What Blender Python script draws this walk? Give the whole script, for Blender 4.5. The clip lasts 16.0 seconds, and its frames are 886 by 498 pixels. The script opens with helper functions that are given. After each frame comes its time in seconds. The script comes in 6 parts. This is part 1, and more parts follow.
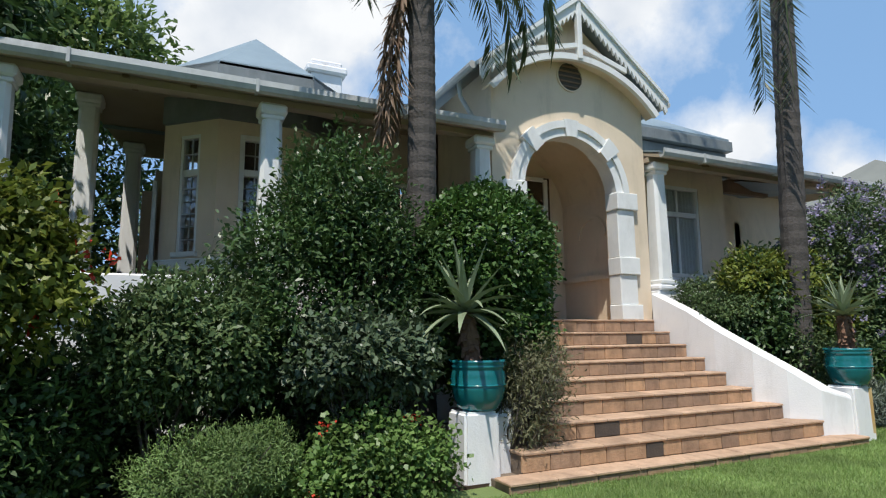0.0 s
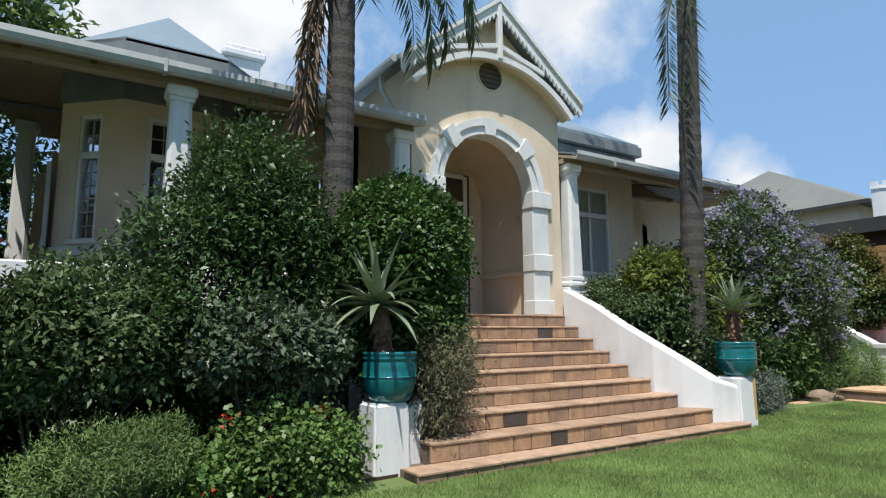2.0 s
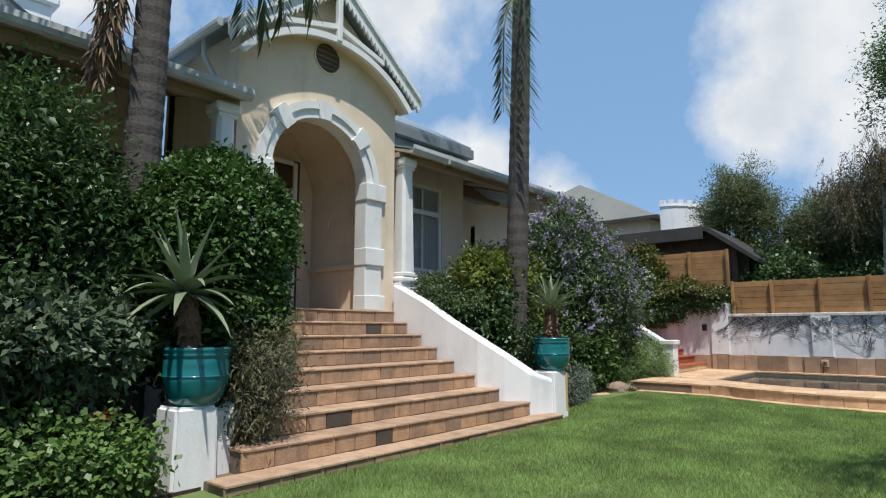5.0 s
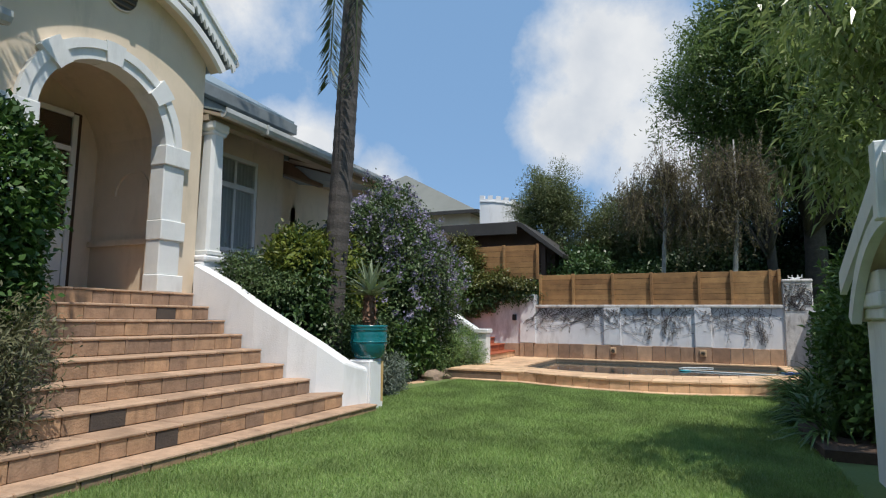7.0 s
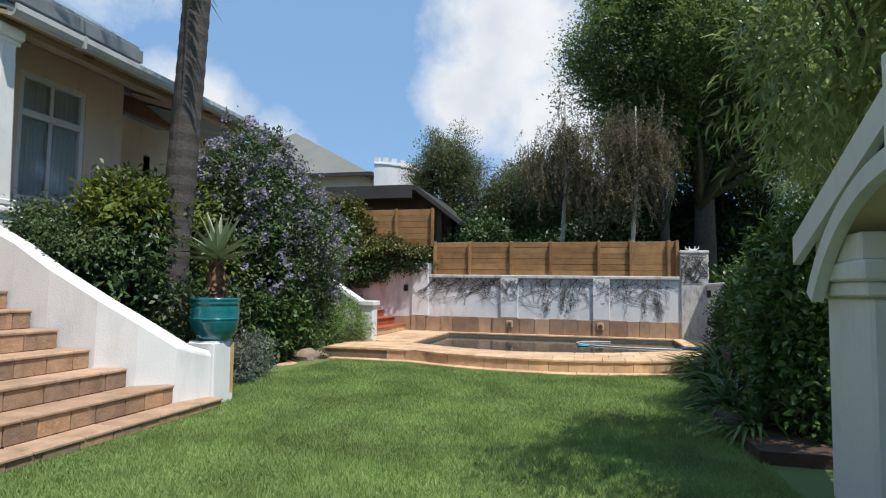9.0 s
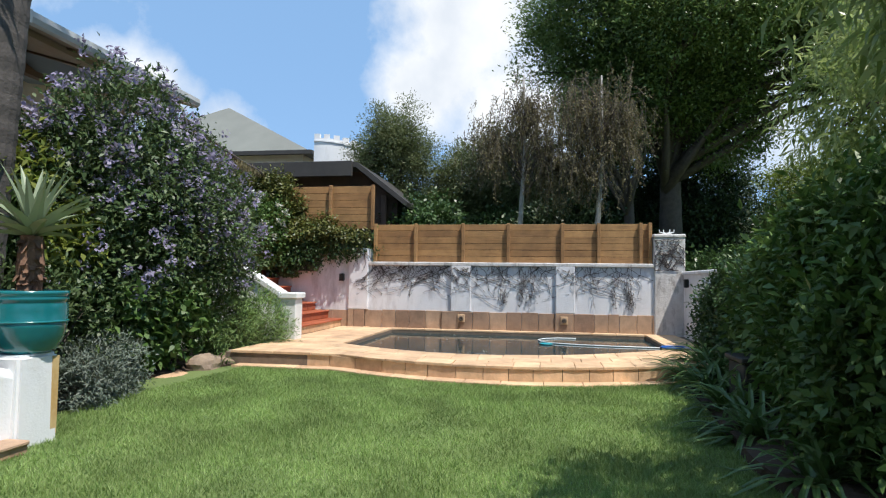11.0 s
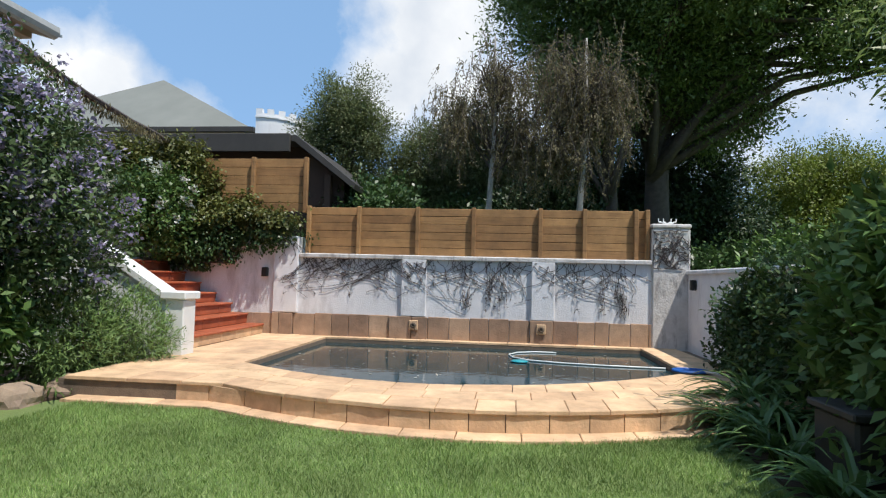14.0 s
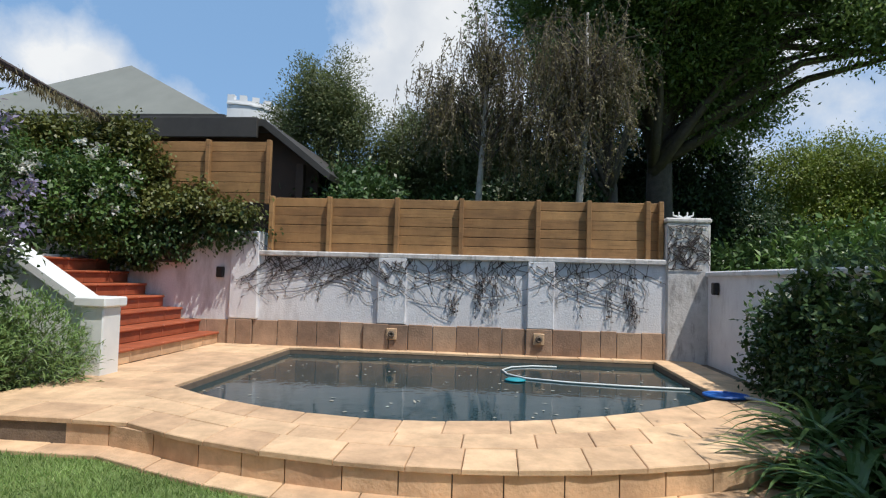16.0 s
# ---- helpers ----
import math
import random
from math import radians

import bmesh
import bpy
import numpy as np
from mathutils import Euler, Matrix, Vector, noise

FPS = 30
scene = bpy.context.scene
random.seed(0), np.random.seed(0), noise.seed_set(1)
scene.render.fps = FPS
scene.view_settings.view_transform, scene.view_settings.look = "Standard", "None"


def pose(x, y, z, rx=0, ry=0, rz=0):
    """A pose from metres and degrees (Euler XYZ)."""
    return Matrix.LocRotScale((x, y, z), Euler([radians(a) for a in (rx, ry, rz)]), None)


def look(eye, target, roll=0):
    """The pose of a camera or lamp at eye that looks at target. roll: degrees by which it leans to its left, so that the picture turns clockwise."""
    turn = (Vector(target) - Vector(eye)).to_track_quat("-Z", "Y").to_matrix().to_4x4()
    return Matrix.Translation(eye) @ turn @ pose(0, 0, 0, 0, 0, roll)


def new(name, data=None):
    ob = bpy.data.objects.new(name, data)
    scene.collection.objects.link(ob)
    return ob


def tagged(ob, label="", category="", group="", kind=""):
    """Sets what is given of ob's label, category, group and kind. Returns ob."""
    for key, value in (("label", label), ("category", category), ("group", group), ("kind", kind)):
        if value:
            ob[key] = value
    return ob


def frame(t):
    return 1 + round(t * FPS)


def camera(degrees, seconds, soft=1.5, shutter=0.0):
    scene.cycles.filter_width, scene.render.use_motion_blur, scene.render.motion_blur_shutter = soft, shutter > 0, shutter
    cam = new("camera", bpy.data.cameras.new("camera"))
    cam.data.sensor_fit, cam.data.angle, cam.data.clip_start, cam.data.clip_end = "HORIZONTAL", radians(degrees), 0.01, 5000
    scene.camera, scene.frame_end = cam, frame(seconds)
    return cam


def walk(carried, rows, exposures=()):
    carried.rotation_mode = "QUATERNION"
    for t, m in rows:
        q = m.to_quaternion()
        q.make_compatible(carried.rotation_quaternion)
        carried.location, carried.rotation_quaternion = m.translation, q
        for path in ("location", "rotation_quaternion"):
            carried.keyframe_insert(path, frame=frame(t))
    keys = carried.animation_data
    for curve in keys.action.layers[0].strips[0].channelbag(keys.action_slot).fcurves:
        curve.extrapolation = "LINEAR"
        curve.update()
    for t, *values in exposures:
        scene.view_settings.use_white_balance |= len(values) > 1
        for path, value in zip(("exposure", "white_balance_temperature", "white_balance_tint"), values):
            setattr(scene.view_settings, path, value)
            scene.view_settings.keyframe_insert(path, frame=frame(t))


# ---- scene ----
cam = camera(73.7, 16.0, soft=1.2)
PATH = [
    (0, (0.912, 0.358, 1.306), (1.755, 2.15, 1.59), -0.5),
    (0.5, (0.917, 0.334, 1.295), (1.822, 2.096, 1.575), -0.4),
    (1, (0.933, 0.322, 1.28), (1.895, 2.054, 1.558), -0.4),
    (1.5, (0.945, 0.319, 1.282), (1.963, 2.019, 1.555), -0.3),
    (2, (0.993, 0.303, 1.25), (2.06, 1.972, 1.524), -0.3),
    (2.5, (1.008, 0.327, 1.243), (2.144, 1.95, 1.515), -0.1),
    (3, (1.082, 0.365, 1.211), (2.283, 1.941, 1.486), -0.2),
    (5.5, (1.261, 0.644, 1.205), (2.846, 1.835, 1.468), 0.3),
    (6, (1.34, 0.698, 1.214), (3.015, 1.761, 1.472), 0.6),
    (6.5, (1.477, 0.744, 1.174), (3.23, 1.673, 1.425), 0.5),
    (7, (1.676, 0.807, 1.167), (3.491, 1.613, 1.403), 0.6),
    (7.5, (1.937, 0.918, 1.162), (3.795, 1.626, 1.376), 0.7),
    (8, (2.304, 1.002, 1.172), (4.198, 1.614, 1.367), 0.8),
    (8.5, (2.749, 1.039, 1.195), (4.667, 1.583, 1.357), 0.8),
    (9, (3.19, 1.114, 1.201), (5.125, 1.6, 1.339), 0.9),
    (9.5, (3.671, 1.18, 1.196), (5.62, 1.613, 1.321), 0.9),
    (10, (4.163, 1.281, 1.195), (6.12, 1.677, 1.304), 1.0),
    (10.2, (4.382, 1.295, 1.196), (6.342, 1.679, 1.304), 0.9),
    (12.3, (6.173, 1.398, 1.177), (8.152, 1.67, 1.279), 1.3),
    (12.5, (6.347, 1.403, 1.179), (8.327, 1.671, 1.279), 1.4),
    (13, (6.788, 1.4, 1.184), (8.769, 1.656, 1.284), 1.4),
    (13.5, (7.202, 1.414, 1.189), (9.185, 1.657, 1.289), 1.4),
    (14, (7.589, 1.441, 1.197), (9.574, 1.665, 1.298), 1.5),
    (14.5, (7.956, 1.442, 1.228), (9.942, 1.659, 1.324), 1.5),
    (15, (8.317, 1.479, 1.226), (10.303, 1.684, 1.325), 1.6),
    (15.5, (8.64, 1.502, 1.235), (10.628, 1.697, 1.333), 1.6),
    (16, (8.895, 1.508, 1.25), (10.884, 1.693, 1.346), 1.6),
]
EXPOSURES = [(0, 0.1), (3, 0.1), (6.5, -0.12), (8.5, -0.02), (10, 0.18), (12.5, 0.28), (14, 0.15), (16, -0.03)]
walk(cam, [(t, look(eye, target, roll)) for t, eye, target, roll in PATH], EXPOSURES)

# ---- light ----
SUN_DIR = Vector((-0.25, -0.35, 0.90)).normalized()


def sky_world():
    w = bpy.data.worlds.new("sky")
    scene.world = w
    w.use_nodes = True
    nt = w.node_tree
    nt.nodes.clear()
    out = nt.nodes.new("ShaderNodeOutputWorld")
    bg = nt.nodes.new("ShaderNodeBackground")
    sky = nt.nodes.new("ShaderNodeTexSky")
    sky.sky_type = "NISHITA"
    sky.sun_disc = False
    sky.sun_elevation = math.asin(SUN_DIR.z)
    sky.sun_rotation = math.atan2(SUN_DIR.x, SUN_DIR.y)
    sky.air_density, sky.dust_density, sky.ozone_density = 1.0, 0.6, 2.0
    sky.altitude = 1600
    bg.inputs["Strength"].default_value = 0.10
    tc = nt.nodes.new("ShaderNodeTexCoord")
    n1 = nt.nodes.new("ShaderNodeTexNoise")
    n1.inputs["Scale"].default_value = 5.0
    n1.inputs["Detail"].default_value = 9.0
    n1.inputs["Roughness"].default_value = 0.6
    nt.links.new(tc.outputs["Generated"], n1.inputs["Vector"])
    cover = None
    # cumulus banks: direction, reach, flattening
    for d, reach in CLOUDS:
        dist = nt.nodes.new("ShaderNodeVectorMath")
        dist.operation = "DISTANCE"
        dist.inputs[1].default_value = Vector(d).normalized()
        nt.links.new(tc.outputs["Generated"], dist.inputs[0])
        m = nt.nodes.new("ShaderNodeMapRange")
        m.inputs["From Min"].default_value = 0.0
        m.inputs["From Max"].default_value = reach
        m.inputs["To Min"].default_value = 0.52
        m.inputs["To Max"].default_value = 0.0
        nt.links.new(dist.outputs["Value"], m.inputs["Value"])
        if cover is None:
            cover = m.outputs["Result"]
        else:
            mx = nt.nodes.new("ShaderNodeMath")
            mx.operation = "MAXIMUM"
            nt.links.new(cover, mx.inputs[0])
            nt.links.new(m.outputs["Result"], mx.inputs[1])
            cover = mx.outputs[0]
    ad = nt.nodes.new("ShaderNodeMath")
    ad.operation = "ADD"
    nt.links.new(cover, ad.inputs[0])
    nt.links.new(n1.outputs["Fac"], ad.inputs[1])
    ramp = nt.nodes.new("ShaderNodeValToRGB")
    ramp.color_ramp.elements[0].position = 0.66
    ramp.color_ramp.elements[0].color = (0, 0, 0, 1)
    ramp.color_ramp.elements[1].position = 0.96
    ramp.color_ramp.elements[1].color = (1, 1, 1, 1)
    nt.links.new(ad.outputs[0], ramp.inputs["Fac"])
    n2 = nt.nodes.new("ShaderNodeTexNoise")
    n2.inputs["Scale"].default_value = 9.0
    n2.inputs["Detail"].default_value = 5.0
    nt.links.new(tc.outputs["Generated"], n2.inputs["Vector"])
    cr = nt.nodes.new("ShaderNodeValToRGB")
    cr.color_ramp.elements[0].position = 0.3
    cr.color_ramp.elements[0].color = (6.8, 7.3, 8.0, 1)
    cr.color_ramp.elements[1].position = 0.65
    cr.color_ramp.elements[1].color = (9.0, 9.2, 9.4, 1)
    nt.links.new(n2.outputs["Fac"], cr.inputs["Fac"])
    haze = nt.nodes.new("ShaderNodeMix")
    haze.data_type = "RGBA"
    haze.inputs[0].default_value = 0.62
    haze.inputs[7].default_value = (3.1, 5.6, 9.3, 1)
    nt.links.new(sky.outputs[0], haze.inputs[6])
    mix = nt.nodes.new("ShaderNodeMix")
    mix.data_type = "RGBA"
    nt.links.new(ramp.outputs["Color"], mix.inputs[0])
    nt.links.new(haze.outputs[2], mix.inputs[6])
    nt.links.new(cr.outputs["Color"], mix.inputs[7])
    nt.links.new(mix.outputs[2], bg.inputs["Color"])
    nt.links.new(bg.outputs[0], out.inputs[0])


CLOUDS = [
    ((0.10, 0.88, 0.44), 0.34), ((0.24, 0.84, 0.50), 0.22), ((0.61, 0.63, 0.52), 0.22), ((0.77, 0.58, 0.275), 0.11),
    ((0.85, 0.48, 0.21), 0.10), ((0.92, 0.13, 0.40), 0.22), ((0.925, 0.20, 0.31), 0.16), ((0.96, 0.03, 0.27), 0.22),
    ((0.73, 0.62, 0.28), 0.10), ((0.9, -0.4, 0.4), 0.4), ((-0.6, 0.5, 0.5), 0.5),
]
sky_world()
sun = bpy.data.lights.new("sun", "SUN")
sun.energy = 4.8
sun.angle = radians(0.53)
sun.color = (1.0, 0.955, 0.88)
sun_ob = new("sun", sun)
sun_ob.matrix_world = look(tuple(SUN_DIR * 40), (0, 0, 0))


# ---- materials ----
def mat(name, c1, c2=None, rough=0.7, scale=6.0, bump=0.15, bscale=60.0, metal=0.0, pick="noise", spec=0.5, stain=None, stain_scale=1.2, coat=0.0, streak=(2.5, 2.5, 0.7)):
    """Two-tone surface with broad variation, fine relief and optional stains."""
    m = bpy.data.materials.new(name)
    m.use_nodes = True
    nt = m.node_tree
    b = nt.nodes["Principled BSDF"]
    b.inputs["Roughness"].default_value = rough
    b.inputs["Metallic"].default_value = metal
    b.inputs["Specular IOR Level"].default_value = spec
    b.inputs["Coat Weight"].default_value = coat
    c2 = c2 or tuple(x * 0.75 for x in c1)
    geo = nt.nodes.new("ShaderNodeNewGeometry")
    n = nt.nodes.new("ShaderNodeTexNoise")
    n.inputs["Scale"].default_value = scale
    n.inputs["Detail"].default_value = 6
    n.inputs["Roughness"].default_value = 0.65
    nt.links.new(geo.outputs["Position"], n.inputs["Vector"])
    mix = nt.nodes.new("ShaderNodeMix")
    mix.data_type = "RGBA"
    mix.inputs[6].default_value = (*c1, 1)
    mix.inputs[7].default_value = (*c2, 1)
    if pick == "noise":
        mr = nt.nodes.new("ShaderNodeMapRange")
        mr.inputs["From Min"].default_value = 0.3
        mr.inputs["From Max"].default_value = 0.7
        nt.links.new(n.outputs["Fac"], mr.inputs["Value"])
        nt.links.new(mr.outputs["Result"], mix.inputs[0])
        col = mix.outputs[2]
    else:
        if pick == "island":
            src = geo.outputs["Random Per Island"]
        else:
            oi = nt.nodes.new("ShaderNodeObjectInfo")
            src = oi.outputs["Random"]
        nt.links.new(src, mix.inputs[0])
        hsv = nt.nodes.new("ShaderNodeHueSaturation")
        mr = nt.nodes.new("ShaderNodeMapRange")
        mr.inputs["From Min"].default_value = 0.25
        mr.inputs["From Max"].default_value = 0.75
        mr.inputs["To Min"].default_value = 0.65
        mr.inputs["To Max"].default_value = 1.3
        nt.links.new(n.outputs["Fac"], mr.inputs["Value"])
        nt.links.new(mr.outputs["Result"], hsv.inputs["Value"])
        nt.links.new(mix.outputs[2], hsv.inputs["Color"])
        col = hsv.outputs["Color"]
    if stain:
        n3 = nt.nodes.new("ShaderNodeTexNoise")
        n3.inputs["Scale"].default_value = stain_scale
        n3.inputs["Detail"].default_value = 8
        n3.inputs["Roughness"].default_value = 0.7
        mp = nt.nodes.new("ShaderNodeMapping")
        mp.inputs["Scale"].default_value = streak
        nt.links.new(geo.outputs["Position"], mp.inputs["Vector"])
        nt.links.new(mp.outputs[0], n3.inputs["Vector"])
        mr3 = nt.nodes.new("ShaderNodeMapRange")
        mr3.inputs["From Min"].default_value = 0.52
        mr3.inputs["From Max"].default_value = 0.75
        mr3.inputs["To Max"].default_value = stain[3]
        nt.links.new(n3.outputs["Fac"], mr3.inputs["Value"])
        mx = nt.nodes.new("ShaderNodeMix")
        mx.data_type = "RGBA"
        nt.links.new(mr3.outputs["Result"], mx.inputs[0])
        nt.links.new(col, mx.inputs[6])
        mx.inputs[7].default_value = (*stain[:3], 1)
        col = mx.outputs[2]
    nt.links.new(col, b.inputs["Base Color"])
    if bump:
        n2 = nt.nodes.new("ShaderNodeTexNoise")
        n2.inputs["Scale"].default_value = bscale
        n2.inputs["Detail"].default_value = 4
        nt.links.new(geo.outputs["Position"], n2.inputs["Vector"])
        bp = nt.nodes.new("ShaderNodeBump")
        bp.inputs["Strength"].default_value = bump
        bp.inputs["Distance"].default_value = 0.02
        nt.links.new(n2.outputs["Fac"], bp.inputs["Height"])
        nt.links.new(bp.outputs[0], b.inputs["Normal"])
    return m


def leaf_mat(name, c1, c2, rough=0.45, trans=0.25, spec=0.4):
    """Leaves: colour varies leaf by leaf, and some light comes through."""
    m = bpy.data.materials.new(name)
    m.use_nodes = True
    nt = m.node_tree
    b = nt.nodes["Principled BSDF"]
    out = nt.nodes["Material Output"]
    geo = nt.nodes.new("ShaderNodeNewGeometry")
    mix = nt.nodes.new("ShaderNodeMix")
    mix.data_type = "RGBA"
    mix.inputs[6].default_value = (*c1, 1)
    mix.inputs[7].default_value = (*c2, 1)
    nt.links.new(geo.outputs["Random Per Island"], mix.inputs[0])
    n = nt.nodes.new("ShaderNodeTexNoise")
    n.inputs["Scale"].default_value = 1.6
    nt.links.new(geo.outputs["Position"], n.inputs["Vector"])
    mr = nt.nodes.new("ShaderNodeMapRange")
    mr.inputs["From Min"].default_value = 0.3
    mr.inputs["From Max"].default_value = 0.7
    mr.inputs["To Min"].default_value = 0.7
    mr.inputs["To Max"].default_value = 1.25
    nt.links.new(n.outputs["Fac"], mr.inputs["Value"])
    hsv = nt.nodes.new("ShaderNodeHueSaturation")
    nt.links.new(mr.outputs["Result"], hsv.inputs["Value"])
    nt.links.new(mix.outputs[2], hsv.inputs["Color"])
    nt.links.new(hsv.outputs["Color"], b.inputs["Base Color"])
    b.inputs["Roughness"].default_value = rough
    b.inputs["Specular IOR Level"].default_value = spec
    tr = nt.nodes.new("ShaderNodeBsdfTranslucent")
    nt.links.new(hsv.outputs["Color"], tr.inputs["Color"])
    ms = nt.nodes.new("ShaderNodeMixShader")
    ms.inputs[0].default_value = trans
    nt.links.new(b.outputs[0], ms.inputs[1])
    nt.links.new(tr.outputs[0], ms.inputs[2])
    nt.links.new(ms.outputs[0], out.inputs["Surface"])
    return m


def glass_mat(name, tint, rough=0.02, alpha=0.25):
    m = bpy.data.materials.new(name)
    m.use_nodes = True
    nt = m.node_tree
    out = nt.nodes["Material Output"]
    nt.nodes.remove(nt.nodes["Principled BSDF"])
    t = nt.nodes.new("ShaderNodeBsdfTransparent")
    t.inputs["Color"].default_value = (*tint, 1)
    g = nt.nodes.new("ShaderNodeBsdfGlossy")
    g.inputs["Roughness"].default_value = rough
    fr = nt.nodes.new("ShaderNodeLayerWeight")
    fr.inputs["Blend"].default_value = 0.5
    pw = nt.nodes.new("ShaderNodeMapRange")
    pw.inputs["From Min"].default_value = 0.2
    pw.inputs["From Max"].default_value = 1.0
    pw.inputs["To Min"].default_value = 0.06
    pw.inputs["To Max"].default_value = 0.5
    nt.links.new(fr.outputs["Facing"], pw.inputs["Value"])
    ms = nt.nodes.new("ShaderNodeMixShader")
    nt.links.new(pw.outputs["Result"], ms.inputs[0])
    nt.links.new(t.outputs[0], ms.inputs[1])
    nt.links.new(g.outputs[0], ms.inputs[2])
    nt.links.new(ms.outputs[0], out.inputs["Surface"])
    return m


def water_mat():
    m = bpy.data.materials.new("pool_water")
    m.use_nodes = True
    nt = m.node_tree
    b = nt.nodes["Principled BSDF"]
    b.inputs["Base Color"].default_value = (0.014, 0.040, 0.048, 1)
    b.inputs["Roughness"].default_value = 0.03
    b.inputs["IOR"].default_value = 1.33
    geo = nt.nodes.new("ShaderNodeNewGeometry")
    n = nt.nodes.new("ShaderNodeTexNoise")
    n.inputs["Scale"].default_value = 5
    n.inputs["Detail"].default_value = 3
    nt.links.new(geo.outputs["Position"], n.inputs["Vector"])
    bp = nt.nodes.new("ShaderNodeBump")
    bp.inputs["Strength"].default_value = 0.06
    bp.inputs["Distance"].default_value = 0.05
    nt.links.new(n.outputs["Fac"], bp.inputs["Height"])
    nt.links.new(bp.outputs[0], b.inputs["Normal"])
    return m


CREAM = mat("cream_plaster", (0.74, 0.62, 0.475), (0.66, 0.545, 0.41), 0.9, 1.2, 0.12, 90, stain=(0.40, 0.34, 0.24, 0.45))
WHITE = mat("white_plaster", (0.80, 0.80, 0.80), (0.74, 0.745, 0.76), 0.8, 2.0, 0.15, 50, stain=(0.50, 0.49, 0.47, 0.5))
DIRTY_WHITE = mat("weathered_white_plaster", (0.78, 0.77, 0.78), (0.66, 0.65, 0.67), 0.85, 2.2, 0.25, 40, stain=(0.36, 0.33, 0.32, 0.7), stain_scale=1.6)
CAPSTONE = mat("stained_coping_plaster", (0.66, 0.64, 0.62), (0.46, 0.43, 0.41), 0.9, 5.0, 0.4, 30, stain=(0.10, 0.085, 0.075, 0.9), stain_scale=3.2)
PAINT = mat("white_paint", (0.78, 0.78, 0.76), (0.68, 0.69, 0.68), 0.55, 3.0, 0.06, 120, stain=(0.45, 0.44, 0.42, 0.5))
CEIL = mat("veranda_ceiling_paint", (0.38, 0.31, 0.23), (0.32, 0.26, 0.19), 0.8, 1.5, 0.05, 60)
METAL_ROOF = mat("grey_metal_roof", (0.24, 0.30, 0.33), (0.19, 0.24, 0.27), 0.5, 1.4, 0.08, 30, metal=0.2)
GREY_ROOF = mat("pale_green_grey_roof", (0.205, 0.21, 0.185), (0.165, 0.17, 0.15), 0.7, 0.8, 0.05, 30)
DARK_ROOF = mat("dark_eave", (0.055, 0.05, 0.045), (0.035, 0.032, 0.03), 0.7, 2.0, 0.1, 30)
GUTTER = mat("grey_gutter_paint", (0.50, 0.51, 0.50), (0.38, 0.39, 0.39), 0.5, 4.0, 0.05, 60, stain=(0.2, 0.2, 0.19, 0.6))
SANDSTONE = mat("sandstone_tile", (0.46, 0.285, 0.165), (0.27, 0.18, 0.125), 0.8, 6.0, 0.35, 45, pick="object", stain=(0.14, 0.085, 0.055, 0.85), stain_scale=2.2)
TREAD = mat("worn_sandstone_tread", (0.50, 0.335, 0.225), (0.38, 0.25, 0.165), 0.8, 4.0, 0.3, 40, pick="object", stain=(0.20, 0.125, 0.085, 0.7), stain_scale=1.7)
SLATE_TILE = mat("dark_slate_tile", (0.06, 0.05, 0.045), (0.09, 0.07, 0.055), 0.7, 6.0, 0.25, 45)
COPING = mat("pale_sandstone_coping", (0.69, 0.47, 0.285), (0.55, 0.355, 0.215), 0.8, 3.5, 0.25, 40, pick="object", stain=(0.36, 0.22, 0.12, 0.5), stain_scale=1.5)
DADO = mat("dado_sandstone", (0.46, 0.31, 0.205), (0.27, 0.17, 0.115), 0.85, 4.0, 0.3, 35, pick="object", stain=(0.15, 0.11, 0.08, 0.5), stain_scale=2.0)
TERRACOTTA = mat("red_terracotta", (0.40, 0.105, 0.045), (0.32, 0.08, 0.035), 0.55, 4.0, 0.15, 50, pick="object", stain=(0.2, 0.06, 0.03, 0.5), stain_scale=2.5)
RED_FLOOR = mat("dark_red_floor", (0.13, 0.05, 0.035), (0.09, 0.035, 0.025), 0.5, 3.0, 0.1, 40)
BEAM = mat("brown_beam_paint", (0.20, 0.13, 0.08), (0.15, 0.10, 0.06), 0.7, 3.0, 0.1, 40)
SLATE_PAINT = mat("slate_grey_fascia_paint", (0.20, 0.22, 0.225), (0.15, 0.165, 0.17), 0.5, 3.0, 0.05, 40, stain=(0.36, 0.37, 0.37, 0.4))
MORTAR = mat("mortar", (0.20, 0.15, 0.11), (0.13, 0.10, 0.075), 0.95, 9.0, 0.3, 60)
WOOD = mat("fence_timber", (0.37, 0.205, 0.08), (0.25, 0.13, 0.05), 0.7, 3.0, 0.2, 40, pick="object", stain=(0.12, 0.058, 0.024, 0.8), stain_scale=3.0, streak=(2.0, 0.5, 9.0))
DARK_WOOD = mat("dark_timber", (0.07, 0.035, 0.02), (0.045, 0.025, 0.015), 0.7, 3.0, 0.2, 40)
TEAL = mat("teal_glaze", (0.012, 0.17, 0.185), (0.01, 0.13, 0.145), 0.22, 5.0, 0.06, 18, coat=0.4)
SOIL = mat("garden_soil", (0.075, 0.045, 0.028), (0.045, 0.028, 0.018), 0.95, 6.0, 0.6, 25)
ROCK = mat("sandstone_boulder", (0.36, 0.27, 0.19), (0.22, 0.16, 0.12), 0.9, 4.0, 0.5, 14, stain=(0.12, 0.10, 0.08, 0.6), stain_scale=3.0)
BARK = mat("bark", (0.10, 0.08, 0.065), (0.055, 0.045, 0.038), 0.9, 8.0, 0.6, 25)
PALM_BARK = mat("palm_trunk_bark", (0.085, 0.073, 0.066), (0.048, 0.042, 0.038), 0.85, 7.0, 0.5, 30)
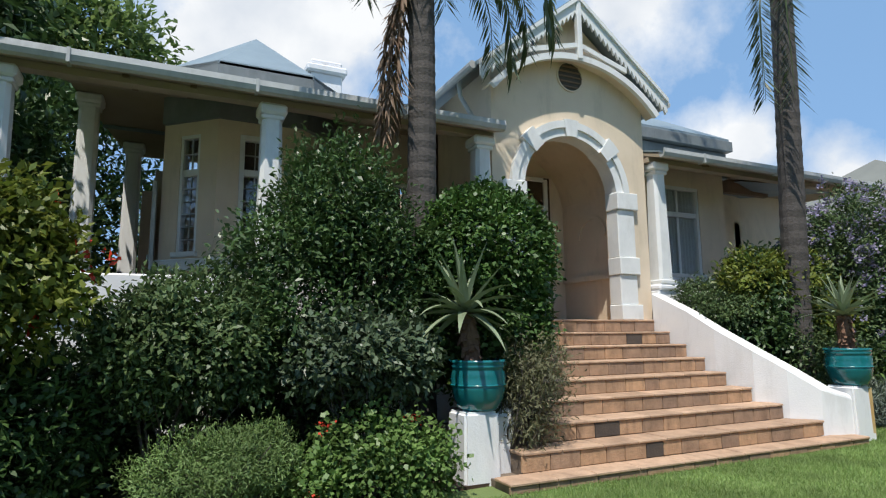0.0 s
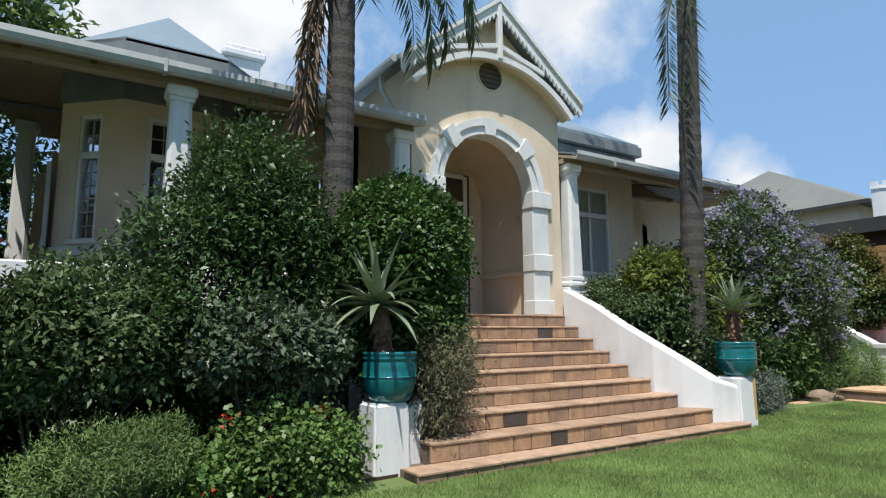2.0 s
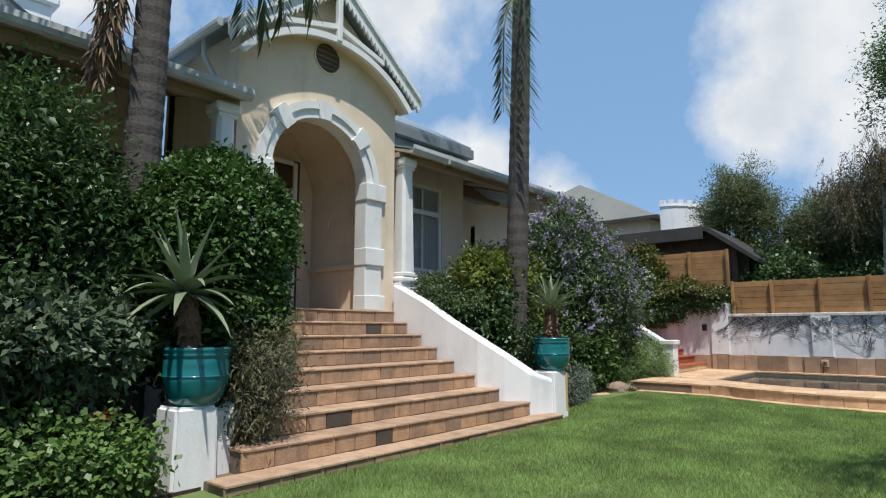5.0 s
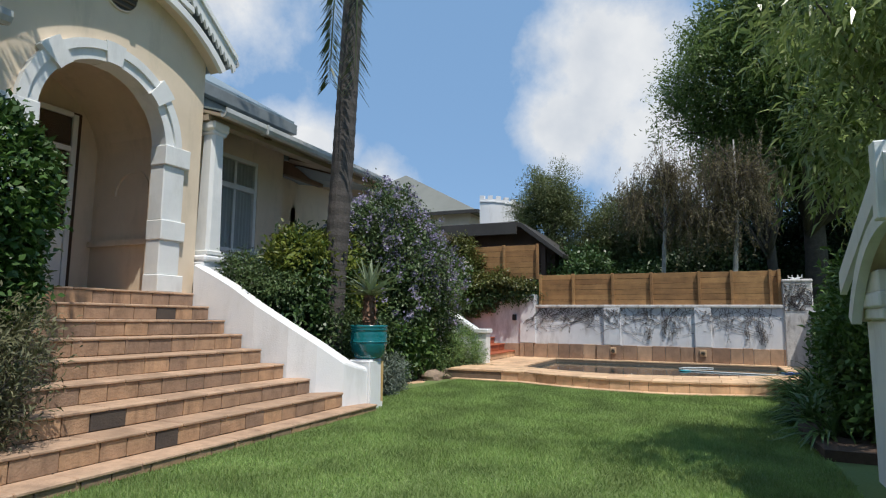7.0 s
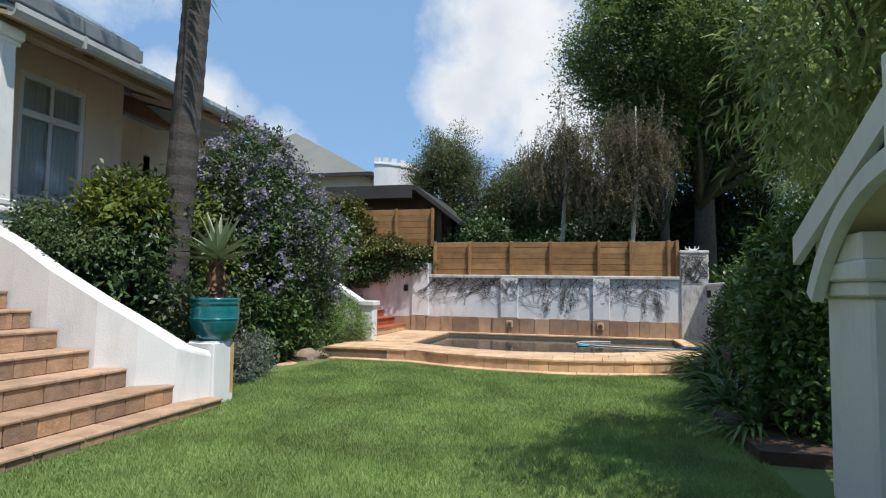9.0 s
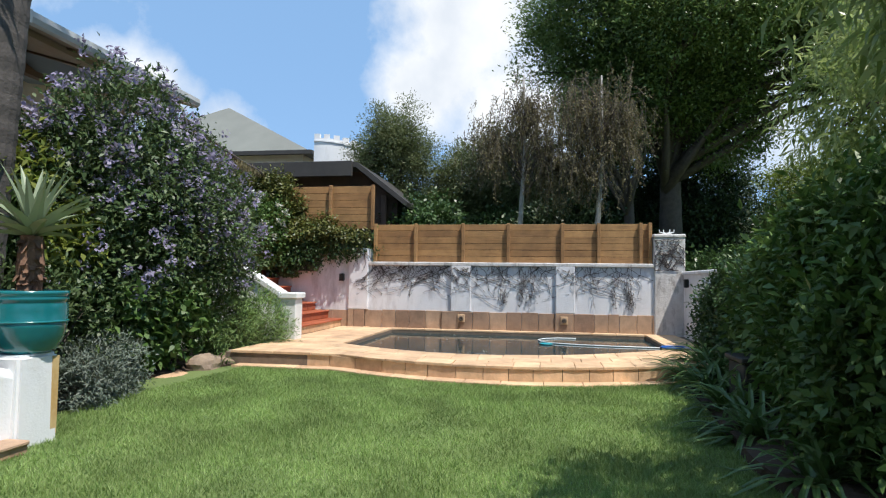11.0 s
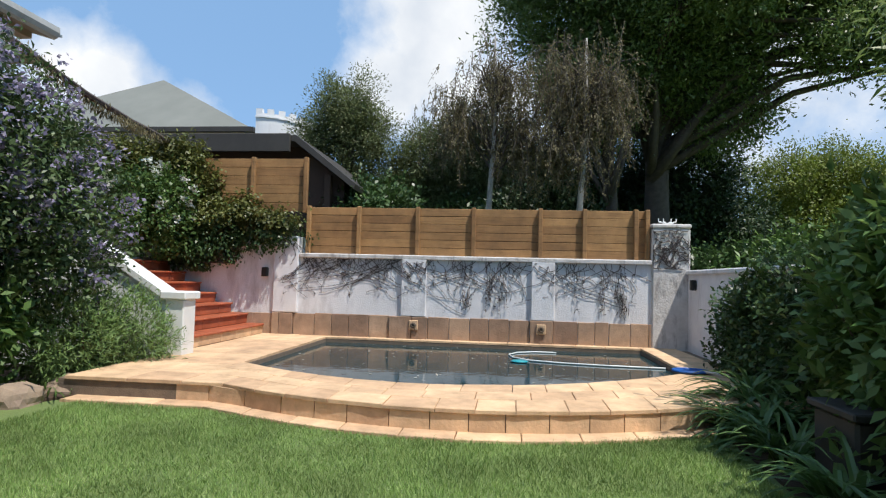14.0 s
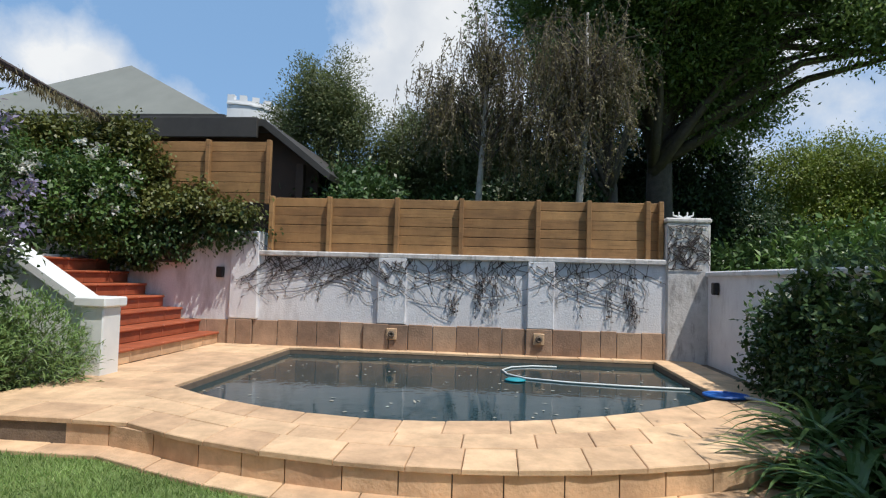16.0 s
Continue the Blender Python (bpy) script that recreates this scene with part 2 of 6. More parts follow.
BIRCH = mat("pale_birch_bark", (0.42, 0.40, 0.37), (0.2, 0.19, 0.18), 0.8, 6.0, 0.3, 30)
ALOE_TRUNK = mat("aloe_dry_skirt", (0.20, 0.11, 0.065), (0.11, 0.06, 0.04), 0.9, 20.0, 0.6, 40)
VINE = mat("dry_vine_stem", (0.055, 0.042, 0.04), (0.09, 0.07, 0.065), 0.9, 9.0, 0.2, 60)
IRON = mat("dark_iron", (0.03, 0.03, 0.03), (0.05, 0.045, 0.04), 0.5, 9.0, 0.1, 60, metal=0.6)
# dark colour that stands for unlit space behind openings
DARK_IN = mat("dark_backing_panel", (0.10, 0.085, 0.07), (0.07, 0.06, 0.05), 0.9, 2.0, 0.05, 30)
CURTAIN = mat("grey_curtain", (0.66, 0.68, 0.68), (0.52, 0.54, 0.55), 0.9, 8.0, 0.1, 30)
BLUE_NET = mat("blue_plastic_net", (0.01, 0.11, 0.42), (0.01, 0.08, 0.32), 0.5, 9.0, 0.1, 60)
HOSE_M = mat("pale_hose_plastic", (0.66, 0.70, 0.70), (0.58, 0.62, 0.62), 0.4, 9.0, 0.0, 60)
CLEANER = mat("turquoise_plastic", (0.02, 0.32, 0.38), (0.02, 0.26, 0.32), 0.4, 9.0, 0.0, 60)
RUST = mat("rust_stain", (0.50, 0.29, 0.09), (0.60, 0.44, 0.22), 0.9, 9.0, 0.1, 60)
GLASS = glass_mat("window_glass", (0.92, 0.94, 0.94))
WATER = water_mat()
LAWN_SOIL = mat("lawn_ground", (0.15, 0.20, 0.06), (0.11, 0.16, 0.05), 0.95, 1.3, 0.5, 30)
GRASS = leaf_mat("grass_blades", (0.18, 0.295, 0.075), (0.31, 0.40, 0.15), 0.6, 0.3, 0.25)
L_DARK = leaf_mat("dark_glossy_leaves", (0.038, 0.080, 0.024), (0.075, 0.130, 0.038), 0.4, 0.22)
L_BALL = leaf_mat("clipped_shrub_leaves", (0.045, 0.10, 0.020), (0.085, 0.16, 0.036), 0.45, 0.2)
L_GREY = leaf_mat("grey_green_leaves", (0.058, 0.105, 0.036), (0.125, 0.175, 0.07), 0.45, 0.25, 0.32)
L_MID = leaf_mat("mid_green_leaves", (0.065, 0.135, 0.030), (0.125, 0.205, 0.052), 0.45, 0.25)
L_YEL = leaf_mat("yellow_green_leaves", (0.11, 0.16, 0.025), (0.20, 0.22, 0.04), 0.45, 0.3)
L_FINE = leaf_mat("fine_feathery_leaves", (0.125, 0.215, 0.055), (0.20, 0.29, 0.10), 0.6, 0.25)
L_SILVER = leaf_mat("silvery_leaves", (0.13, 0.17, 0.13), (0.20, 0.235, 0.19), 0.55, 0.2)
L_TREE = leaf_mat("tree_leaves", (0.085, 0.15, 0.04), (0.19, 0.26, 0.08), 0.35, 0.42)
L_BIRCH = leaf_mat("thin_birch_leaves", (0.14, 0.12, 0.06), (0.22, 0.19, 0.10), 0.6, 0.35)
L_OLIVE = leaf_mat("olive_tree_leaves", (0.11, 0.145, 0.05), (0.17, 0.195, 0.08), 0.5, 0.3)
L_LONG = leaf_mat("long_pale_leaves", (0.14, 0.20, 0.045), (0.34, 0.40, 0.16), 0.3, 0.52, 0.45)
L_STRAP = leaf_mat("strap_leaves", (0.07, 0.145, 0.04), (0.15, 0.23, 0.075), 0.28, 0.3)
L_PALM = leaf_mat("palm_leaflets", (0.05, 0.075, 0.03), (0.10, 0.125, 0.055), 0.4, 0.2)
L_DEAD = leaf_mat("dead_palm_leaflets", (0.16, 0.10, 0.06), (0.24, 0.16, 0.10), 0.7, 0.2)
L_ALOE = leaf_mat("aloe_leaves", (0.20, 0.26, 0.15), (0.29, 0.34, 0.21), 0.45, 0.05)
L_PURPLE = leaf_mat("purple_flowers", (0.24, 0.21, 0.34), (0.36, 0.33, 0.44), 0.6, 0.3)
L_RED = leaf_mat("red_flowers", (0.50, 0.03, 0.015), (0.60, 0.06, 0.02), 0.6, 0.2)
L_WHITE = leaf_mat("white_flowers", (0.75, 0.76, 0.70), (0.80, 0.80, 0.74), 0.6, 0.3)
L_CREEP = leaf_mat("creeper_leaves", (0.085, 0.105, 0.025), (0.16, 0.165, 0.04), 0.45, 0.25)
L_LIME = leaf_mat("sunlit_lime_leaves", (0.13, 0.185, 0.025), (0.22, 0.26, 0.045), 0.5, 0.3)
# near-black leaves: deep shade put into the leaf colour
L_SHADE = leaf_mat("shade_toned_leaves", (0.022, 0.045, 0.016), (0.045, 0.08, 0.026), 0.5, 0.15)
L_BROAD = leaf_mat("broad_bright_leaves", (0.09, 0.17, 0.04), (0.17, 0.26, 0.075), 0.45, 0.3)
L_SAGE = leaf_mat("sage_leaves", (0.075, 0.115, 0.062), (0.125, 0.165, 0.095), 0.4, 0.2)
L_WISP = leaf_mat("wispy_olive_leaves", (0.12, 0.125, 0.06), (0.19, 0.185, 0.10), 0.6, 0.3)
L_FLOAT = leaf_mat("pale_fallen_petals", (0.5, 0.48, 0.42), (0.3, 0.26, 0.2), 0.7, 0.1)


# ---- mesh helpers ----
class Geo:
    """Collects faces for one mesh."""

    def __init__(self):
        self.v, self.f = [], []

    def add(self, vs, fs):
        n = len(self.v)
        self.v += [tuple(p) for p in vs]
        self.f += [tuple(i + n for i in f) for f in fs]
        return self

    def box(self, x0, x1, y0, y1, z0, z1, c=0.0, m=None):
        """A box; c chamfers its edges."""
        if c <= 0:
            vs = [(x, y, z) for x in (x0, x1) for y in (y0, y1) for z in (z0, z1)]
            fs = [(0, 1, 3, 2), (4, 6, 7, 5), (0, 4, 5, 1), (2, 3, 7, 6), (0, 2, 6, 4), (1, 5, 7, 3)]
        else:
            c = min(c, (x1 - x0) * 0.45, (y1 - y0) * 0.45, (z1 - z0) * 0.45)
            bm = bmesh.new()
            bmesh.ops.create_cube(bm, size=1.0)
            for q in bm.verts:
                q.co = ((x0 + x1) / 2 + q.co.x * (x1 - x0), (y0 + y1) / 2 + q.co.y * (y1 - y0), (z0 + z1) / 2 + q.co.z * (z1 - z0))
            bmesh.ops.bevel(bm, geom=list(bm.edges), offset=c, segments=1, affect="EDGES")
            bm.verts.index_update()
            vs = [tuple(q.co) for q in bm.verts]
            fs = [tuple(q.index for q in f.verts) for f in bm.faces]
            bm.free()
        if m is not None:
            vs = [m @ Vector(p) for p in vs]
        return self.add(vs, fs)

    def prism(self, poly, axis, a, b):
        """Extrudes a polygon of pairs along an axis from a to b."""
        def at(p, d):
            return {"x": (d, p[0], p[1]), "y": (p[0], d, p[1]), "z": (p[0], p[1], d)}[axis]
        n = len(poly)
        vs = [at(p, a) for p in poly] + [at(p, b) for p in poly]
        fs = [tuple(range(n)), tuple(range(2 * n - 1, n - 1, -1))] + [(i, i + n, (i + 1) % n + n, (i + 1) % n) for i in range(n)]
        return self.add(vs, fs)

    def strip(self, inner, outer, axis, a, b):
        """A band between two open lines of pairs, extruded along an axis."""
        def at(p, d):
            return {"x": (d, p[0], p[1]), "y": (p[0], d, p[1]), "z": (p[0], p[1], d)}[axis]
        n = len(inner)
        vs = [at(p, a) for p in inner] + [at(p, a) for p in outer] + [at(p, b) for p in inner] + [at(p, b) for p in outer]
        fs = []
        for i in range(n - 1):
            fs += [(i, i + 1, n + i + 1, n + i), (2 * n + i, 3 * n + i, 3 * n + i + 1, 2 * n + i + 1),
                   (i, 2 * n + i, 2 * n + i + 1, i + 1), (n + i, n + i + 1, 3 * n + i + 1, 3 * n + i)]
        fs += [(0, n, 3 * n, 2 * n), (n - 1, 3 * n - 1, 4 * n - 1, 2 * n - 1)]
        return self.add(vs, fs)

    def tube(self, pts, radii, seg=8):
        pts = [Vector(p) for p in pts]
        vs, fs = [], []
        for i, p in enumerate(pts):
            d = (pts[min(i + 1, len(pts) - 1)] - pts[max(i - 1, 0)]).normalized()
            a = d.cross(Vector((0.31, 0.17, 0.93))).normalized()
            if a.length < 0.1:
                a = d.cross(Vector((1, 0, 0))).normalized()
            b = d.cross(a)
            for k in range(seg):
                t = 2 * math.pi * k / seg
                vs.append(p + (a * math.cos(t) + b * math.sin(t)) * radii[i])
        for i in range(len(pts) - 1):
            for k in range(seg):
                k2 = (k + 1) % seg
                fs.append((i * seg + k, i * seg + k2, (i + 1) * seg + k2, (i + 1) * seg + k))
        fs.append(tuple(range(seg - 1, -1, -1)))
        fs.append(tuple((len(pts) - 1) * seg + k for k in range(seg)))
        return self.add(vs, fs)

    def lathe(self, prof, x, y, seg=32):
        n = len(prof)
        vs = [(x + r * math.cos(2 * math.pi * k / seg), y + r * math.sin(2 * math.pi * k / seg), z) for r, z in prof for k in range(seg)]
        fs = [(i * seg + k, i * seg + (k + 1) % seg, (i + 1) * seg + (k + 1) % seg, (i + 1) * seg + k) for i in range(n - 1) for k in range(seg)]
        return self.add(vs, fs)


def link(name, geo, material, parent=None, label="", smooth=False):
    me = bpy.data.meshes.new(name)
    me.from_pydata(geo.v, [], geo.f)
    me.materials.append(material)
    if smooth:
        me.shade_smooth()
    bm = bmesh.new()
    bm.from_mesh(me)
    bmesh.ops.recalc_face_normals(bm, faces=bm.faces)
    bm.to_mesh(me)
    bm.free()
    ob = new(name, me)
    if parent is not None:
        ob.parent = parent
        if parent.type == "EMPTY":
            ob.matrix_parent_inverse = Matrix.Translation(-parent.location)
    if label:
        ob["label"] = label
    return ob


part = link


def thing(name, base, label, category, group="", kind=""):
    ob = new(name)
    ob.empty_display_size = 0.2
    ob.location = base
    return tagged(ob, label, category, group, kind)


def structure(name, geo, material, label="", category=""):
    return tagged(link(name, geo, material), label, category, "", "structure")


def piece(name, parent, material, x0, x1, y0, y1, z0, z1, c=0.006):
    return link(name, Geo().box(x0, x1, y0, y1, z0, z1, c), material, parent)


# ---- foliage ----
def leaves_mesh(name, P, D, N, length, width, material, parent, bend=0.15, label=""):
    """Leaves as four-cornered, folded blades. P: feet, D: directions, N: face normals."""
    n = len(P)
    D = D / np.maximum(np.linalg.norm(D, axis=1, keepdims=True), 1e-6)
    S = np.cross(D, N)
    S /= np.maximum(np.linalg.norm(S, axis=1, keepdims=True), 1e-6)
    U = np.cross(S, D)
    L = (length * np.random.uniform(0.65, 1.3, n))[:, None]
    W = (width * np.random.uniform(0.7, 1.25, n))[:, None]
    V = np.empty((n, 4, 3))
    V[:, 0] = P
    V[:, 1] = P + D * L * 0.45 + S * W * 0.5 + U * L * bend
    V[:, 2] = P + D * L
    V[:, 3] = P + D * L * 0.45 - S * W * 0.5 + U * L * bend
    me = bpy.data.meshes.new(name)
    me.vertices.add(4 * n)
    me.vertices.foreach_set("co", V.reshape(-1).astype(np.float32))
    me.loops.add(4 * n)
    me.loops.foreach_set("vertex_index", np.arange(4 * n, dtype=np.int32))
    me.polygons.add(n)
    me.polygons.foreach_set("loop_start", np.arange(0, 4 * n, 4, dtype=np.int32))
    me.update(calc_edges=True)
    me.materials.append(material)
    ob = new(name, me)
    if parent is not None:
        ob.parent = parent
        ob.matrix_parent_inverse = Matrix.Translation(-parent.location)
    ob["kind"] = "stuff"
    if label:
        ob["label"] = label
    return ob


def rand_dirs(n):
    d = np.random.normal(size=(n, 3))
    return d / np.linalg.norm(d, axis=1, keepdims=True)


def crown_points(blobs, clusters, per, spread, shell=0.22, lump=0.25):
    """Points in uneven tufts over and within a set of ellipsoids."""
    vol = np.array([(r[0] * r[1] + r[1] * r[2] + r[0] * r[2]) for _, r in blobs])
    which = np.random.choice(len(blobs), clusters, p=vol / vol.sum())
    C = np.array([c for c, _ in blobs], float)[which]
    R = np.array([r for _, r in blobs], float)[which]
    d = rand_dirs(clusters)
    f = np.array([1 + lump * noise.noise(Vector(q) * 2.3 + Vector(c)) * 2 for q, c in zip(d, C)])
    rad = np.clip(1 - np.abs(np.random.normal(0, shell, clusters)), 0.15, 1) * f
    T = C + d * R * rad[:, None]
    idx = np.repeat(np.arange(clusters), per)
    off = np.random.normal(0, 1, (clusters * per, 3)) * spread
    return T[idx] + off, d[idx], T, d


def foliage(name, parent, blobs, material, clusters, per, spread, length, width, droop=0.0, out=0.6, shell=0.22, lump=0.25, zmin=-0.08, label=""):
    P, d, T, _ = crown_points(blobs, int(clusters * 1.45), per, spread, shell, lump)
    n = len(P)
    D = d * out + rand_dirs(n) * 0.8 + np.array([0, 0, -droop])
    N = d * 0.7 + rand_dirs(n) * 0.6 + np.array([0, 0, 0.7])
    P[:, 2] = np.maximum(P[:, 2], zmin + np.random.uniform(0, 0.05, n))
    leaves_mesh(name, P, D, N, length, width, material, parent, label=label)
    return T


def stems(geo, base, tips, r0=0.02, wobble=0.1, seg=5):
    b = Vector(base)
    for t in tips:
        t = Vector(t)
        mid = b.lerp(t, 0.5) + Vector((random.uniform(-1, 1), random.uniform(-1, 1), random.uniform(-0.2, 0.8))) * wobble
        geo.tube([b + Vector((random.uniform(-1, 1), random.uniform(-1, 1), 0)) * 0.04, b.lerp(mid, 0.55), mid, t], [r0, r0 * 0.8, r0 * 0.55, r0 * 0.2], seg)
    return geo


def shrub(name, base, blobs, material, clusters, per, spread, length, width, label, stem_n=14, flowers=(), group="", category="shrub", **kw):
    ob = thing(name, base, label, category, group)
    T = foliage("foliage", ob, blobs, material, clusters, per, spread, length, width, **kw)
    g = stems(Geo(), base, [tuple(T[i]) for i in np.random.choice(len(T), min(stem_n, len(T)), replace=False)], 0.018, 0.12)
    part("stem", g, BARK, ob)
    for fm, cl, pr, ln, wd, lab in flowers:
        high = [((c[0], c[1], c[2] + 0.28 * r[2]), (r[0] * 1.02, r[1] * 1.02, r[2] * 0.8)) for c, r in blobs]
        foliage("flower", ob, high, fm, cl, pr, 0.034, ln, wd, shell=0.03, lump=kw.get("lump", 0.25), label=lab)
    return ob


def tree(name, base, top, r, blobs, material, clusters, per, spread, length, width, label, bark=None, limbs=26, **kw):
    ob = thing(name, base, label, "tree")
    T = foliage("crown", ob, blobs, material, clusters, per, spread, length, width, **kw)
    b, t = Vector(base), Vector(top)
    k = b.lerp(t, 0.5) + Vector((0.08, -0.1, 0)) * r * 6
    part("trunk", Geo().tube([b, b.lerp(k, 0.15), k, t], [r * 1.5, r * 1.1, r * 0.85, r * 0.5], 10), bark or BARK, ob, smooth=True)
    g = Geo()
    for i in np.random.choice(len(T), min(limbs, len(T)), replace=False):
        e = Vector(T[i])
        s = b.lerp(t, random.uniform(0.45, 1.0))
        mid = s.lerp(e, 0.5) + Vector((random.uniform(-1, 1), random.uniform(-1, 1), random.uniform(0, 1))) * (e - s).length * 0.13
        g.tube([s, s.lerp(mid, 0.6), mid, mid.lerp(e, 0.6), e], [r * 0.42, r * 0.34, r * 0.24, r * 0.13, r * 0.04], 6)
    part("limb", g, bark or BARK, ob, smooth=True)
    return ob


# ---- ground and lawn ----
GZ = -0.10
XC = 6.65


def lawn_z(x):
    t = np.clip((x - 9.4) / 2.5, 0, 1)
    return GZ + 0.085 * t * t * (3 - 2 * t)


def ground():
    g = Geo()
    # one sheet to the horizon, rising a little towards the pool, with a hole for the pool
    xs = [-3000, 9.4, 9.9, 10.4, 10.9, 11.4, 11.9, 13.0, 17.38, 3000]
    ys = [-3000, -0.9, 4.75, 3000]
    vs = [(x, y, float(lawn_z(x))) for y in ys for x in xs]
    n = len(xs)
    fs = [(r * n + c, r * n + c + 1, (r + 1) * n + c + 1, (r + 1) * n + c) for r in range(3) for c in range(n - 1) if not (r == 1 and c == 7)]
    g.add(vs, fs)
    structure("ground", g, LAWN_SOIL, "lawn soil and earth running out to the distance", "ground")
    # planting beds
    soil = Geo()
    soil.prism([(-4, 5.35), (0.8, 5.75), (3.3, 5.35), (4.0, 5.4), (5.2, 7.5), (-4, 7.5)], "z", GZ - 0.05, GZ + 0.03)
    soil.prism([(9.0, 5.5), (10.6, 6.0), (11.8, 5.95), (12.9, 5.5), (14.3, 5.5), (14.3, 7.5), (9.0, 7.5)], "z", GZ - 0.05, 0.01)
    soil.prism([(8.3, -0.15), (9.6, -0.1), (11.2, -0.25), (12.6, -0.3), (12.75, -4), (8.3, -4)], "z", GZ - 0.05, 0.0)
    structure("flower_bed", soil, SOIL, "dark bare soil of the planting beds", "soil")


def in_lawn(x, y):
    ok = (y > -0.2) & (y < 5.0) & (x > -3)
    ok |= (x < 3.3) & (y >= 5.0) & (y < 5.35 + 0.02 * x)
    ok |= (x > 9.0) & (y >= 5.0) & (y < 5.5 + 0.18 * np.sin((x - 9) * 1.4))
    ok |= (x < 5.0) & (y > -3) & (y <= 0)
    edge = np.where(y > 4.0, 12.62, 12.05 + 0.13 * (y - 1.9) ** 2)
    return ok & (x < edge) & ~((x > 5.1) & (x < 8.0) & (y < -0.25))


def grass():
    n = 680000
    # denser close to the walked line
    x = np.random.uniform(-0.5, 12.8, n)
    y = np.random.uniform(-1.6, 6.0, n)
    k = in_lawn(x, y)
    x, y = x[k], y[k]
    n = len(x)
    patch = np.sin(x * 2.1 + 1.3 * np.sin(y * 1.7)) * np.sin(y * 2.6 + np.sin(x * 1.1))
    h = 0.035 * np.random.uniform(0.6, 1.3, n) * (1 + 0.2 * patch)
    a = np.random.uniform(0, 2 * np.pi, n)
    w = 0.0036
    lean = np.random.normal(0, 0.016, (n, 2))
    V = np.empty((n, 3, 3))
    V[:, 0] = np.stack([x - np.cos(a) * w, y - np.sin(a) * w, lawn_z(x)], 1)
    V[:, 1] = np.stack([x + np.cos(a) * w, y + np.sin(a) * w, lawn_z(x)], 1)
    V[:, 2] = np.stack([x + lean[:, 0], y + lean[:, 1], lawn_z(x) + h], 1)
    me = bpy.data.meshes.new("grass")
    me.vertices.add(3 * n)
    me.vertices.foreach_set("co", V.reshape(-1).astype(np.float32))
    me.loops.add(3 * n)
    me.loops.foreach_set("vertex_index", np.arange(3 * n, dtype=np.int32))
    me.polygons.add(n)
    me.polygons.foreach_set("loop_start", np.arange(0, 3 * n, 3, dtype=np.int32))
    me.update(calc_edges=True)
    me.materials.append(GRASS)
    tagged(new("grass", me), "short mown green lawn grass", "grass", "", "stuff")


ground()
grass()

# ---- stairs to the porch ----
RISE, RUN, Y1 = 0.1875, 0.33, 5.27
RIGHT = [8.93, 8.49, 8.21, 8.08, 8.01, 8.00, 8.01, 8.03, 8.05]
LEFT = [3.72, 4.02, 4.38, 4.68, 4.92, 5.10, 5.20, 5.24, 5.26]


def stairs():
    core = Geo()
    core.box(LEFT[0] + 0.03, RIGHT[0] - 0.03, 5.04, 7.9, GZ - 0.05, -0.032)
    for k in range(1, 9):
        y = Y1 + RUN * (k - 1)
        core.box(LEFT[k] + 0.02, RIGHT[k] - 0.02, y + 0.03, 7.95, RISE * (k - 1) - 0.03, RISE * k - 0.034)
    ob = structure("stairs", core, MORTAR, "broad garden stairs clad in brown sandstone tiles", "stairs")
    rnd = random.Random(5)
    for k in range(0, 9):
        y = 5.0 if k == 0 else Y1 + RUN * (k - 1)
        z = RISE * k
        zb = GZ if k == 0 else z - RISE
        x = LEFT[k]
        while x < RIGHT[k] - 0.05:
            w = min(rnd.uniform(0.24, 0.36), RIGHT[k] - x)
            if RIGHT[k] - x - w < 0.1:
                w = RIGHT[k] - x
            m = SANDSTONE
            if (k == 1 and 5.35 < x < 5.65) or (k == 7 and (6.2 < x < 6.45 or 7.0 < x < 7.3)) or (k == 2 and 5.0 < x < 5.25):
                m = SLATE_TILE
            piece("riser_tile", ob, m, x + 0.004, x + w - 0.004, y + rnd.uniform(-0.003, 0.004), y + 0.03, zb + 0.004, z - 0.032, 0.005)
            x += w
        x = LEFT[k]
        deep = RUN + 0.01 if k else 0.28
        if k == 8:
            deep = 0.42
        while x < RIGHT[k] - 0.05:
            w = min(rnd.uniform(0.38, 0.62), RIGHT[k] - x)
            if RIGHT[k] - x - w < 0.15:
                w = RIGHT[k] - x
            piece("tread_slab", ob, TREAD, x + 0.003, x + w - 0.003, y - 0.014, y + deep, z - 0.03, z + rnd.uniform(-0.002, 0.002), 0.008)
            x += w


stairs()


def cheek_wall(name, line, label):
    """A sloping white wall beside the stairs: inner edge points x, y, top z, and a thickness to one side."""
    pts, th = line
    g = Geo()
    n = len(pts)
    vs, fs = [], []
    for x, y, z in pts:
        vs += [(x, y, GZ - 0.05), (x + th, y, GZ - 0.05), (x + th * 0.93, y, z - 0.02), (x + th * 0.8, y, z), (x + th * 0.2, y, z), (x + th * 0.07, y, z - 0.02)]
    for i in range(n - 1):
        for k in range(6):
            fs.append((i * 6 + k, i * 6 + (k + 1) % 6, i * 6 + 6 + (k + 1) % 6, i * 6 + 6 + k))
    fs += [(5, 4, 3, 2, 1, 0), tuple(range((n - 1) * 6, n * 6))]
    g.add(vs, fs)
    return structure(name, g, WHITE, label, "wall")


